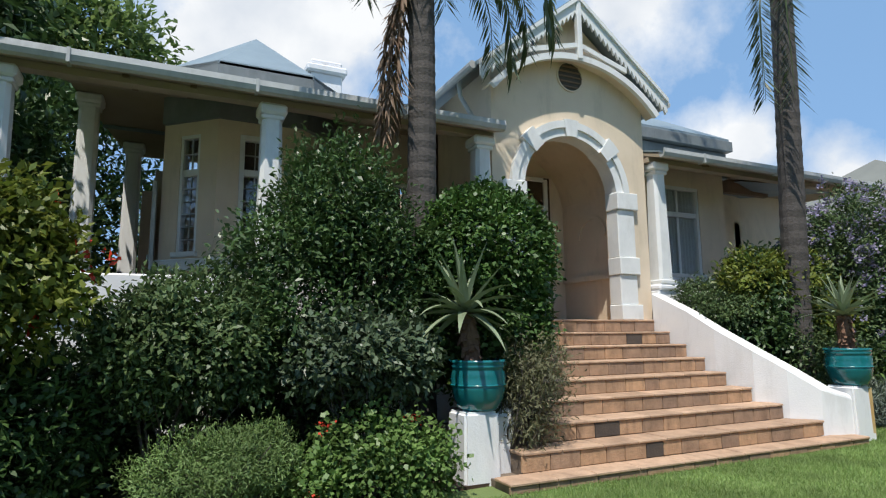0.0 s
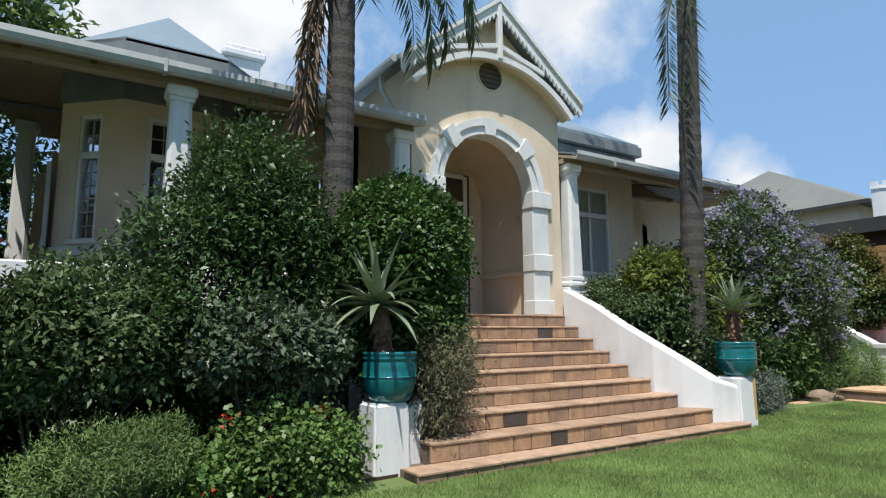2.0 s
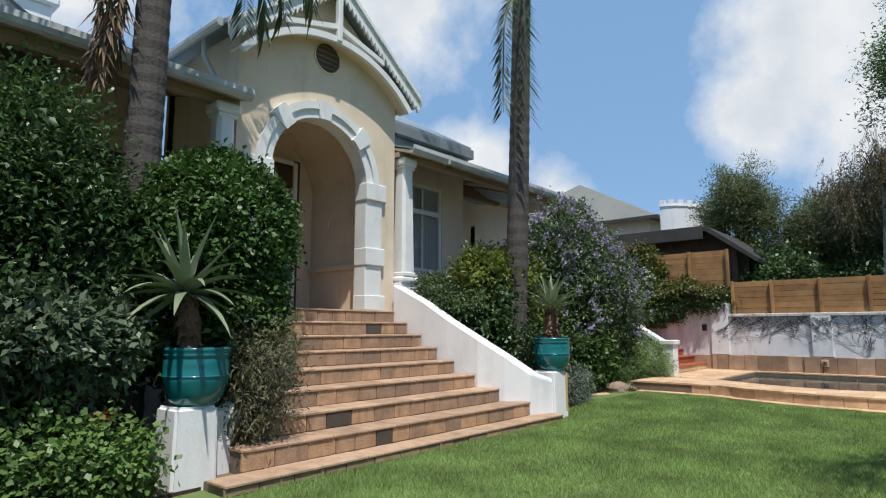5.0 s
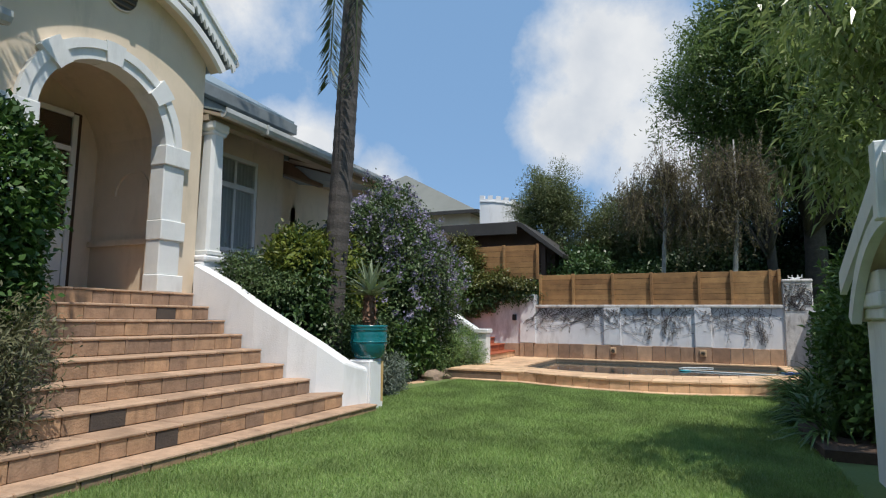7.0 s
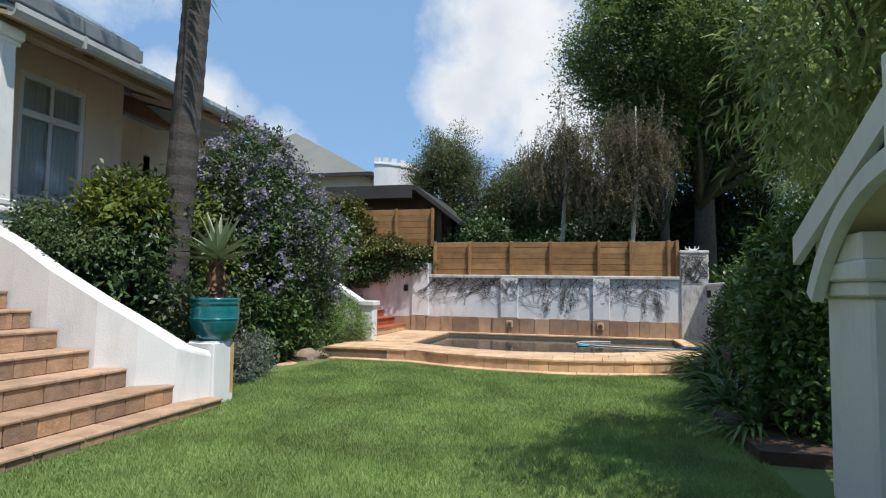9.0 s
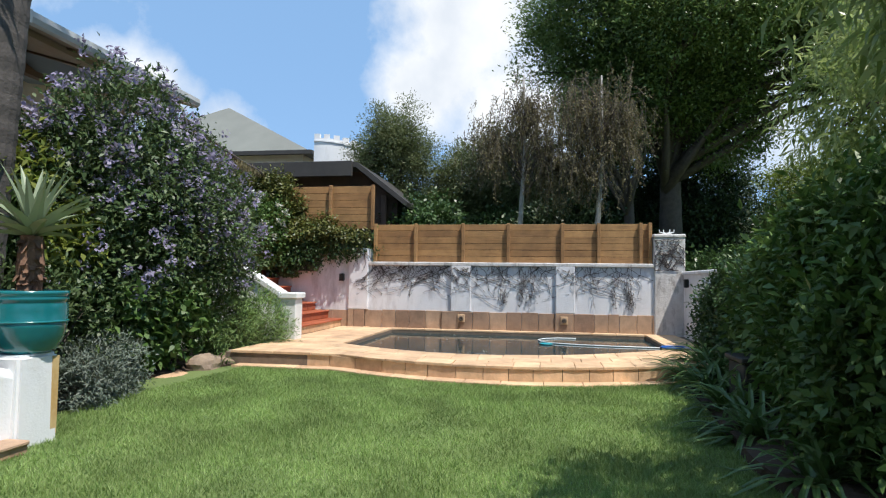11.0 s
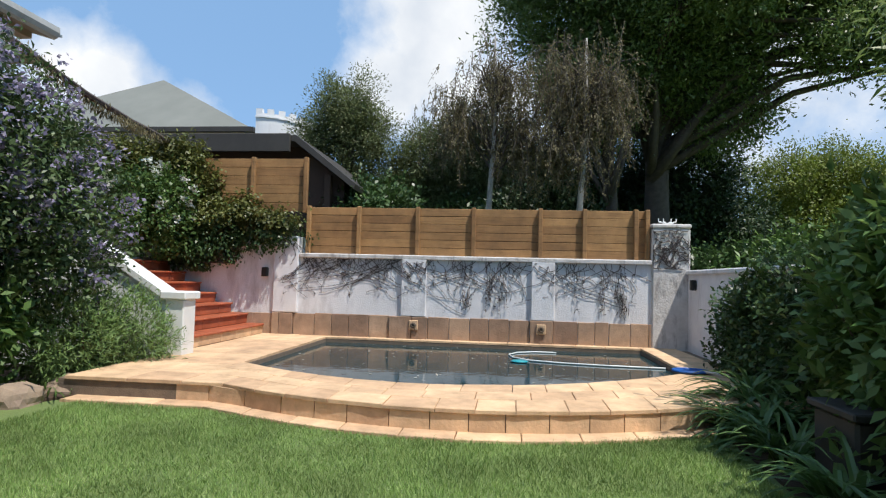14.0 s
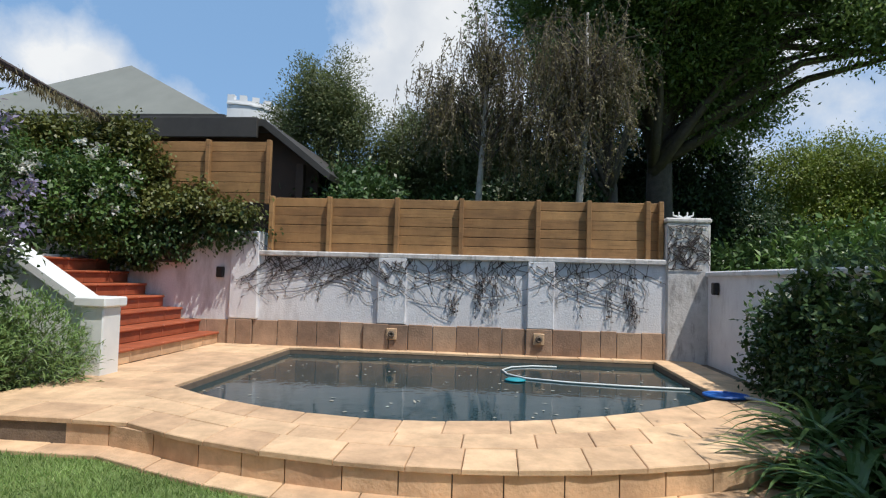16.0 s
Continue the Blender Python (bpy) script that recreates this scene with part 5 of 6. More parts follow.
def side_steps():
    g = Geo()
    for k in range(1, 8):
        y = 5.61 + 0.29 * (k - 1)
        g.box(14.8, WX - 0.04, y + 0.03, 8.0, PZ - 0.05 + 0.17 * (k - 1), PZ + 0.17 * k - 0.04)
    ob = structure("stairs_side", g, MORTAR, "red terracotta steps climbing to the upper terrace", "stairs")
    rnd = random.Random(8)
    for k in range(1, 8):
        y = 5.61 + 0.29 * (k - 1)
        z = PZ + 0.17 * k
        x = 14.78
        while x < WX - 0.05:
            w = min(rnd.uniform(0.45, 0.62), WX - 0.035 - x)
            if WX - 0.035 - x - w < 0.15:
                w = WX - 0.035 - x
            m = COPING if k == 1 else TERRACOTTA
            piece("riser_tile", ob, m, x + 0.003, x + w - 0.003, y + 0.004, y + 0.03, z - 0.166, z - 0.038, 0.004)
            piece("tread_tile", ob, TERRACOTTA, x + 0.003, x + w - 0.003, y - 0.025, y + 0.30, z - 0.036, z, 0.012)
            x += w
    up = Geo()
    up.box(14.3, 40, 7.66, 16, -0.2, PZ + 0.17 * 7)
    up.box(17.66, 40, 5.5, 7.66, -0.2, PZ + 0.17 * 7)
    structure("ground_terrace", up, SOIL, "upper garden terrace behind the steps", "ground")
    r = Geo()
    r.prism([(5.42, PZ - 0.3), (8.0, PZ - 0.3), (8.0, 2.28), (5.55, 0.80), (5.42, 0.80)], "x", 14.47, 14.69)
    structure("wall_rail_side", r, WHITE, "white sloping balustrade wall of the side steps", "wall")
    c = Geo()
    n = [(5.60, 0.84), (8.0, 2.31)]
    c.strip(n, [(a, b + 0.085) for a, b in n], "x", 14.42, 14.74)
    c.box(14.40, 14.76, 5.34, 5.68, 0.86, 0.96, 0.015)
    c.box(14.44, 14.72, 5.38, 5.63, PZ - 0.05, 0.86, 0.012)
    structure("trim_rail_cap", c, PAINT, "white coping and newel post of the side steps", "coping")


pool()
pool_wall()
fence("fence_low", WX + 0.1, [4.91, 4.02, 3.0, 2.05, 0.94, 0.22, -0.60, -0.78], 1.58, 2.39, 6, "honey-brown horizontal board fence on top of the wall")
fence("fence_high", WX + 0.1, [4.99, 5.95, 6.9], 2.30, 3.24, 6, "taller honey-brown board fence half covered by creeper")
side_steps()


def pool_things():
    h = thing("pool_hose", (15.9, 0.9, 0.1), "pale floating hose of the pool cleaner looped on the water", "hose")
    pts = [(15.6, -0.60), (15.62, 0.1), (15.7, 0.7), (15.85, 1.15), (16.1, 1.36), (16.4, 1.42), (16.68, 1.3), (16.85, 1.02), (16.86, 0.7)]
    part("tube", Geo().tube([(x, y, 0.112) for x, y in pts], [0.012] * len(pts), 8), HOSE_M, h, smooth=True)
    cl = thing("pool_cleaner", (15.8, 1.25, 0.07), "turquoise pool cleaner just under the surface", "pool cleaner")
    part("body", Geo().lathe([(0.0, 0.09), (0.10, 0.105), (0.13, 0.112), (0.09, 0.125), (0.0, 0.13)], 15.72, 1.28, 16), CLEANER, cl, smooth=True)
    s = thing("skimmer_net", (14.7, -0.7, 0.2), "blue leaf net on a grey aluminium pole lying on the coping", "pool net")
    part("pole", Geo().tube([(14.62, -0.78, 0.225), (14.1, -1.25, 0.215), (13.2, -2.0, 0.25)], [0.014] * 3, 8), GUTTER, s, "grey metal pole")
    g = Geo()
    a = arc(0, 0, 0.2, 0, 360, 18)
    g.tube([(14.74 + x * 0.8, -0.66 + y, 0.215) for x, y in a], [0.014] * len(a), 6)
    vs = [(14.74, -0.66, 0.196)] + [(14.74 + x * 0.8, -0.66 + y, 0.215) for x, y in a]
    g.add(vs, [(0, i, i + 1) for i in range(1, len(a))])
    part("net", g, BLUE_NET, s, "blue net")
    P = np.stack([np.random.uniform(13.6, 17.1, 130), np.random.uniform(-0.5, 4.4, 130), np.full(130, 0.104)], 1)
    P = P[P[:, 0] > 13.35 + 0.176 * (P[:, 1] - 2.25) ** 2]
    D = rand_dirs(len(P)) * np.array([1, 1, 0.02])
    ob = thing("floating_petals", (15, 2, 0.1), "small fallen petals and leaves floating on the pool", "petals", kind="stuff")
    leaves_mesh("petal", P, D, np.tile([0, 0, 1.0], (len(P), 1)), 0.05, 0.03, L_FLOAT, ob, bend=0.02)


pool_things()


# ---- gatehouse opposite the stairs ----
def gatehouse():
    ob = thing("gatehouse", (6.45, -0.7, GZ), "white gabled garden gatehouse with an arched cream soffit", "gatehouse", kind="structure")
    gx, y0, y1 = 6.31, -0.95, -0.42
    for sx in (-1, 1):
        a, b = sorted((gx + sx * 0.72, gx + sx * 1.36))
        pier = part("pier", Geo().box(a, b, y0, y1, GZ - 0.05, 1.20, 0.02), WHITE, ob)
        part("pier_neck", Geo().box(a - 0.03, b + 0.03, y0, y1 + 0.035, 1.20, 1.29, 0.012), WHITE, pier)
        part("pier_cap", Geo().box(a - 0.06, b + 0.06, y0, y1 + 0.06, 1.29, 1.41, 0.015), WHITE, pier)
        part("plate_beam", Geo().box(a - 0.02, b + 0.04, y0, y1 + 0.05, 1.41, 1.57, 0.01), PAINT, ob)
        n = 16
        up = [(gx + sx * 1.56 * i / n, 2.28 - 0.45 * 1.56 * i / n) for i in range(n + 1)]
        part("bargeboard", Geo().strip([(x, z - 0.16) for x, z in up], [(x, z + 0.03) for x, z in up], "y", y1 + 0.09, y1 + 0.14), PAINT, ob)
        part("roof", Geo().strip([(x, z + 0.0) for x, z in up], [(x, z + 0.07) for x, z in up], "y", y0 - 0.3, y1 + 0.09), PAINT, ob)
    part("king_post", Geo().box(gx - 0.06, gx + 0.06, y1 + 0.08, y1 + 0.19, 1.84, 2.36, 0.01), PAINT, ob)
    R = 1.55
    cz = 1.90 - R
    hf = math.degrees(math.asin(1.3 / R))
    part("arched_band", Geo().strip(arc(gx, cz, R - 0.06, 90 + hf, 90 - hf, 24), arc(gx, cz, R + 0.05, 90 + hf, 90 - hf, 24), "y", y1 + 0.06, y1 + 0.13), PAINT, ob)
    part("vault", Geo().strip(arc(gx, cz, R - 0.02, 90 + hf, 90 - hf, 24), arc(gx, cz, R + 0.02, 90 + hf, 90 - hf, 24), "y", y0, y1 + 0.06), CREAM, ob, "cream arched soffit")
    part("tympanum", Geo().prism([(gx - 1.3, 1.47), (gx + 1.3, 1.47), (gx + 1.3, 1.66), (gx, 2.24), (gx - 1.3, 1.66)], "y", y0 - 0.05, y0), CREAM, ob)
    leaf = part("gate", Geo().box(gx - 0.72, gx + 0.72, y0 + 0.05, y0 + 0.11, GZ + 0.03, 1.42, 0.01), PAINT, ob, "white gate leaf")
    for i in range(6):
        part("bar", Geo().tube([(gx + 0.45 + i * 0.035, y0 + 0.13, 0.85), (gx + 0.45 + i * 0.035, y0 + 0.13, 1.12)], [0.008] * 2, 6), IRON, leaf)
    part("latch", Geo().tube([(gx + 0.40, y0 + 0.14, 0.95), (gx + 0.68, y0 + 0.14, 0.95)], [0.01] * 2, 6), IRON, leaf)
    w = Geo()
    w.box(-6, 5.0, -1.7, -1.45, GZ - 0.05, 1.5)
    structure("wall_boundary", w, WHITE, "plain white boundary wall closing the garden", "wall")


gatehouse()


# ---- neighbouring buildings ----
def neighbours():
    h = thing("neighbour_house", (32, 16, 0), "neighbouring house with a pale grey-green hip roof", "house")
    r = Geo()
    ap = [(29.9, 15.6, 9.0), (36.0, 15.6, 9.0)]
    ev = [(26.5, 10.2, 6.12), (40, 10.2, 6.12), (40, 20.8, 6.12), (26.5, 20.8, 6.12)]
    r.add(ap + ev, [(0, 2, 5), (0, 1, 3, 2), (1, 4, 3), (1, 0, 5, 4), (2, 5, 4, 3)])
    part("roof", r, GREY_ROOF, h)
    part("wall", Geo().box(27.0, 39.5, 10.7, 20.3, 0, 6.1), CREAM, h)
    part("fascia", Geo().box(26.45, 40, 10.12, 10.19, 6.0, 6.16), DARK_ROOF, h)
    part("fascia", Geo().box(26.42, 26.48, 10.19, 20.8, 6.0, 6.16), DARK_ROOF, h)
    t = thing("crenellated_tower", (26.1, 9.0, 0), "curved white parapet wall with crenellations behind the pavilion", "tower")
    cx, cy, rad = 26.1 + 1.75, 9.88, 1.75
    a0, a1 = 180, 290
    part("drum", Geo().strip(arc(cx, cy, rad - 0.2, a0, a1, 22), arc(cx, cy, rad, a0, a1, 22), "z", 0, 5.9), WHITE, t)
    for i in range(9):
        b0, st = a0 + (a1 - a0) * i / 9, (a1 - a0) / 9
        top = 6.68 - 0.42 * (i / 8) ** 1.6
        part("parapet", Geo().strip(arc(cx, cy, rad - 0.2, b0, b0 + st, 3), arc(cx, cy, rad, b0, b0 + st, 3), "z", 6.2 - 0.3, top - 0.16), WHITE, t)
        part("ledge", Geo().strip(arc(cx, cy, rad - 0.02, b0, b0 + st, 3), arc(cx, cy, rad + 0.04, b0, b0 + st, 3), "z", top - 0.30, top - 0.25), WHITE, t)
        part("merlon", Geo().strip(arc(cx, cy, rad - 0.2, b0, b0 + 7, 2), arc(cx, cy, rad, b0, b0 + 7, 2), "z", top - 0.16, top), WHITE, t)
    p = thing("pavilion", (22.5, 9, 1.4), "dark open pavilion with a low brown roof behind the fence", "pavilion")
    rr = Geo()
    rr.prism([(4.95, 3.30), (6.38, 4.42), (14.5, 4.48), (14.5, 4.30), (6.42, 4.28), (4.98, 3.18)], "x", 20.6, 27)
    part("roof", rr, DARK_ROOF, p)
    part("eave_board", Geo().box(20.5, 20.597, 6.5, 14.5, 4.02, 4.44, 0.01), DARK_ROOF, p)
    for y in (5.6, 9.2, 12):
        part("post", Geo().box(20.85, 21.01, y, y + 0.16, 1.3, 3.55 if y < 6 else 4.28, 0.01), DARK_WOOD, p)
    part("wall", Geo().prism([(5.35, 1.3), (5.35, 3.40), (6.45, 4.25), (14, 4.25), (14, 1.3)], "x", 21.1, 21.2), DARK_WOOD, p)


neighbours()


# ---- palms ----
def frond(g, c, az, el, L, droop, leaf=0.42, n=46, width=0.018, dead=False):
    d = Vector((math.cos(az), math.sin(az), 0))
    p = Vector(c)
    e = el
    pts = []
    m = 14
    for k in range(m + 1):
        pts.append(p.copy())
        p = p + (d * math.cos(e) + Vector((0, 0, math.sin(e)))) * (L / m)
        e = max(e - droop / m * (0.6 + 0.8 * k / m), -1.52)
    g[0].tube(pts, [0.022 * (1 - 0.85 * k / m) for k in range(m + 1)], 5)
    s0 = Vector((-d.y, d.x, 0))
    for i in range(n):
        t = 0.15 + 0.85 * i / n
        k = min(int(t * m), m - 1)
        q = pts[k].lerp(pts[k + 1], t * m - k)
        ax = (pts[k + 1] - pts[k]).normalized()
        ln = leaf * math.sin(math.pi * min(0.95, 0.18 + 0.8 * t)) * random.uniform(0.8, 1.1)
        for sd in (-1, 1):
            dd = (s0 * sd * 0.75 + ax * 0.65 + Vector((0, 0, -0.45)) + Vector((random.uniform(-1, 1), random.uniform(-1, 1), random.uniform(-1, 1))) * (0.35 if dead else 0.14)).normalized()
            g[1].append((q, dd, ln))


def palm(base, h, r, fronds, label, seed, lean=(0, 0)):
    random.seed(seed)
    ob = thing("palm_tree", base, label, "palm tree", "palms")
    x, y, z = base
    pts, rad = [], []
    n = 70
    for i in range(n + 1):
        t = i / n
        pts.append((x + 0.05 * math.sin(t * 2) + lean[0] * t, y + lean[1] * t, z + h * t))
        rad.append(r * (1.18 - 0.22 * t) * (1.03 if i % 2 else 0.985) * (1 + 0.35 * math.exp(-t * 22)))
    part("trunk", Geo().tube(pts, rad, 16), PALM_BARK, ob)
    top = Vector((x + 0.05 + lean[0], y + lean[1], z + h))
    live, dead = (Geo(), []), (Geo(), [])
    for az, el, L, dr, dd, dz in fronds:
        frond(dead if dd else live, top + Vector((0, 0, dz)), radians(az), radians(el), L, dr, dead=dd)
    for nm, (g, lv), m, lab in (("green_fronds", live, L_PALM, ""), ("dead_fronds", dead, L_DEAD, "dry brown hanging fronds")):
        if not lv:
            continue
        part("rachis", g, ALOE_TRUNK if nm == "dead_fronds" else L_PALM, ob)
        P = np.array([q for q, _, _ in lv])
        D = np.array([d for _, d, _ in lv])
        Ln = np.array([l for _, _, l in lv])
        o = leaves_mesh(nm, P, D, rand_dirs(len(P)) * 0.3 + np.array([0, 0, 1.0]), 0.36, 0.032, m, ob, bend=0.02, label=lab)
    bt = Geo()
    for i in range(26):
        a = random.uniform(0, 6.28)
        d = Vector((math.cos(a), math.sin(a), 0))
        b = top + d * r * 0.7 + Vector((0, 0, random.uniform(-0.6, 0.1)))
        bt.tube([b, b + d * 0.12 + Vector((0, 0, 0.25)), b + d * 0.22 + Vector((0, 0, 0.4))], [0.05, 0.035, 0.01], 5)
    part("leaf_boot", bt, ALOE_TRUNK, ob)
    return ob


LEFT_FRONDS = [(a, 55, 2.2, 2.4, False, 0.1) for a in range(15, 375, 40)] + [
    (-20, 30, 2.7, 3.3, False, 0), (0, 30, 2.5, 3.3, False, 0), (-40, 25, 2.6, 3.4, False, 0), (-70, 20, 2.3, 3.2, False, 0), (25, 30, 2.4, 3.2, False, 0), (-10, 10, 2.2, 3.2, False, -0.1),
    (150, -52, 2.2, 1.6, True, -0.3), (168, -58, 2.3, 1.5, True, -0.3), (140, -60, 2.0, 1.4, True, -0.3), (185, -60, 1.9, 1.4, True, -0.2)]
RIGHT_FRONDS = [(a, 72, 2.4, 1.2, False, 0.2) for a in range(0, 360, 40)] + [
    (195, -25, 3.1, 2.6, False, -0.4), (215, -35, 2.9, 2.4, False, -0.4), (175, -45, 2.6, 2.2, False, -0.3)
]
palm((3.46, 6.42, GZ), 6.1, 0.155, LEFT_FRONDS, "palm with a ringed grey trunk and dry hanging fronds", 4)
palm((9.50, 6.24, GZ), 7.8, 0.165, RIGHT_FRONDS, "tall palm with a ringed grey trunk and drooping fronds", 6, (0.30, -0.10))
random.seed(1)
np.random.seed(1)

# ---- shrubs by the house ----
shrub("shrub", (2.5, 6.4, GZ), [((2.5, 6.35, 1.5), (1.0, 0.8, 1.5)), ((2.55, 6.3, 2.6), (0.62, 0.6, 0.75)), ((2.0, 6.3, 1.9), (0.6, 0.6, 0.8)), ((3.0, 6.3, 1.9), (0.55, 0.6, 0.8))], L_DARK, 1500, 14, 0.075, 0.075, 0.034, "large dark green evergreen shrub with a ragged top", zmin=0.1)
shrub("topiary_shrub", (4.2, 6.3, GZ), [((4.2, 6.25, 2.15), (0.80, 0.75, 0.82)), ((4.2, 6.25, 1.4), (0.72, 0.68, 0.8))], L_BALL, 2000, 12, 0.05, 0.07, 0.042, "dense clipped dome-shaped shrub with glossy leaves", shell=0.08, lump=0.03)
shrub("shrub", (0.9, 6.0, GZ), [((1.1, 5.95, 1.25), (0.62, 0.5, 0.55)), ((0.75, 5.9, 1.2), (0.35, 0.4, 0.42)), ((1.5, 5.9, 1.2), (0.35, 0.4, 0.45))], L_GREY, 1000, 14, 0.06, 0.07, 0.034, "domed shrub with small grey-green leaves above a shaded base", zmin=0.55)
shrub("shrub", (-0.6, 5.7, GZ), [((-0.15, 5.6, 1.75), (0.55, 0.5, 0.5)), ((-0.3, 5.5, 2.1), (0.45, 0.4, 0.4)), ((-1.1, 5.6, 1.6), (0.8, 0.6, 1.2))], L_YEL, 1100, 14, 0.08, 0.085, 0.045, "leafy green shrub with a few red trumpet flowers", flowers=[(L_RED, 14, 8, 0.06, 0.04, "red trumpet flowers")])
# dark filler foliage where the bed shows only deep shade
shrub("shrub", (-0.2, 5.7, GZ), [((-0.6, 5.7, 0.5), (0.8, 0.4, 0.7)), ((0.1, 5.9, 0.5), (0.4, 0.3, 0.6))], L_DARK, 450, 14, 0.08, 0.09, 0.04, "low dark shrub added where the bed is only deep shade")
shrub("shrub", (2.6, 5.75, GZ), [((2.55, 5.7, 1.15), (0.55, 0.45, 0.32)), ((2.25, 5.7, 1.05), (0.35, 0.4, 0.28)), ((2.9, 5.7, 1.05), (0.35, 0.35, 0.3))], L_SAGE, 460, 12, 0.06, 0.085, 0.045, "low shrub with pale sage-green leaves above a dark gap", zmin=0.5)
shrub("feathery_plant", (1.35, 5.35, GZ), [((1.3, 5.4, 0.24), (0.62, 0.3, 0.34)), ((1.6, 5.4, 0.32), (0.35, 0.3, 0.28))], L_FINE, 520, 22, 0.045, 0.05, 0.009, "low mound of fine feathery foliage")
shrub("geranium", (2.5, 5.25, GZ), [((2.45, 5.25, 0.12), (0.5, 0.25, 0.30)), ((2.95, 5.25, 0.18), (0.4, 0.25, 0.34)), ((2.1, 5.3, 0.1), (0.3, 0.2, 0.25)), ((2.5, 5.4, 0.4), (0.45, 0.25, 0.25))], L_BROAD, 560, 9, 0.055, 0.05, 0.05, "low geraniums with a few red flower heads", flowers=[(L_RED, 4, 16, 0.03, 0.03, "red flower heads")])
shrub("wispy_shrub", (4.05, 5.6, GZ), [((4.35, 5.55, 0.95), (0.42, 0.30, 0.38)), ((4.25, 5.52, 0.55), (0.32, 0.28, 0.4))], L_WISP, 300, 13, 0.08, 0.07, 0.014, "wispy olive shrub with bare stems spilling over the steps", stem_n=60, shell=0.4)
shrub("vine", (3.95, 5.85, GZ), [((3.85, 5.95, 1.15), (0.35, 0.3, 0.4)), ((4.05, 5.9, 1.35), (0.25, 0.25, 0.25))], L_MID, 150, 7, 0.06, 0.09, 0.085, "broad-leaved climbing vine behind the pot")


def strap_plant(name, base, n, L, w, label, material=L_STRAP, group="", el=(25, 80)):
    ob = thing(name, base, label, "plant", group)
    for i in range(n):
        a = random.uniform(0, 6.28)
        e = radians(random.uniform(*el))
        p = Vector(base) + Vector((random.uniform(-1, 1), random.uniform(-1, 1), 0)) * 0.08
        d = Vector((math.cos(a), math.sin(a), 0))
        s = Vector((-d.y, d.x, 0))
        ln = L * random.uniform(0.7, 1.15)
        vs, fs = [], []
        m = 6
        for k in range(m + 1):
            t = k / m
            ww = w * (1 - t ** 2.2) + 0.001
            vs += [p + s * ww + Vector((0, 0, ww * 0.4)), p, p - s * ww + Vector((0, 0, ww * 0.4))]
            p = p + (d * math.cos(e) + Vector((0, 0, math.sin(e)))) * ln / m
            e -= radians(17)
            p.z = max(p.z, GZ + 0.03)
        for k in range(m):
            fs += [(k * 3, k * 3 + 1, k * 3 + 4, k * 3 + 3), (k * 3 + 1, k * 3 + 2, k * 3 + 5, k * 3 + 4)]
        part("leaf", Geo().add(vs, fs), material, ob)
    return ob


strap_plant("strap_leaf_plant", (2.0, 5.55, GZ), 30, 0.6, 0.014, "clump of narrow strap leaves", L_MID)

# added dark foliage hides the white plinth and stands for the shade there
shrub("undergrowth", (0.8, 6.9, GZ), [((0.0, 6.8, 0.55), (0.9, 0.4, 0.75)), ((1.2, 6.9, 0.6), (0.9, 0.4, 0.8)), ((2.2, 6.9, 0.6), (0.7, 0.35, 0.8)), ((-1.2, 6.6, 0.7), (0.9, 0.5, 0.9))], L_SHADE, 1500, 14, 0.08, 0.09, 0.045, "added dark foliage standing in for deep shade before the plinth")
# beds beside the stairs and the side steps
shrub("small_shrub", (8.75, 6.9, 1.0), [((8.52, 6.75, 1.62), (0.26, 0.55, 0.3)), ((8.48, 7.1, 1.9), (0.2, 0.3, 0.22))], L_GREY, 330, 12, 0.05, 0.05, 0.03, "small-leaved shrub leaning over the stair wall", zmin=0.5)
shrub("shrub", (9.3, 6.6, GZ), [((9.25, 6.7, 1.5), (0.7, 0.55, 1.0)), ((9.0, 6.6, 1.0), (0.55, 0.5, 0.9)), ((9.9, 6.8, 1.9), (0.7, 0.5, 0.7))], L_DARK, 700, 13, 0.085, 0.10, 0.045, "dark shrub beside the palm trunk")
shrub("shrub", (9.8, 6.9, GZ), [((9.2, 6.55, 2.1), (0.62, 0.4, 0.42)), ((10.1, 6.5, 2.1), (0.6, 0.4, 0.5)), ((10.5, 6.35, 1.5), (0.4, 0.35, 0.5))], L_YEL, 420, 12, 0.075, 0.10, 0.045, "yellow-green shrub under the veranda")
shrub("flowering_shrub", (12.0, 6.4, GZ), [((11.5, 6.35, 2.5), (1.1, 0.8, 1.15)), ((12.5, 6.3, 2.0), (1.25, 0.85, 1.15)), ((13.2, 6.25, 1.4), (0.9, 0.7, 0.95)), ((11.7, 6.4, 1.3), (1.3, 0.8, 1.1)), ((10.8, 6.5, 2.2), (0.7, 0.6, 0.9))], L_GREY, 2300, 13, 0.09, 0.08, 0.035, "large arching shrub covered in purple flower clusters", flowers=[(L_PURPLE, 700, 13, 0.05, 0.045, "purple flower clusters")], zmin=0.1)
shrub("shrub", (10.1, 6.2, GZ), [((10.0, 6.25, 0.8), (0.75, 0.45, 0.65)), ((9.5, 6.1, 0.6), (0.5, 0.4, 0.6)), ((10.8, 6.3, 0.8), (0.7, 0.45, 0.7))], L_GREY, 620, 12, 0.075, 0.075, 0.032, "dusty green shrub behind the pot")
shrub("shrub", (11.6, 6.3, GZ), [((11.3, 6.15, 0.65), (0.6, 0.35, 0.5)), ((12.1, 6.2, 0.7), (0.6, 0.4, 0.6))], L_MID, 380, 9, 0.08, 0.12, 0.07, "broad-leaved shrub in shade")
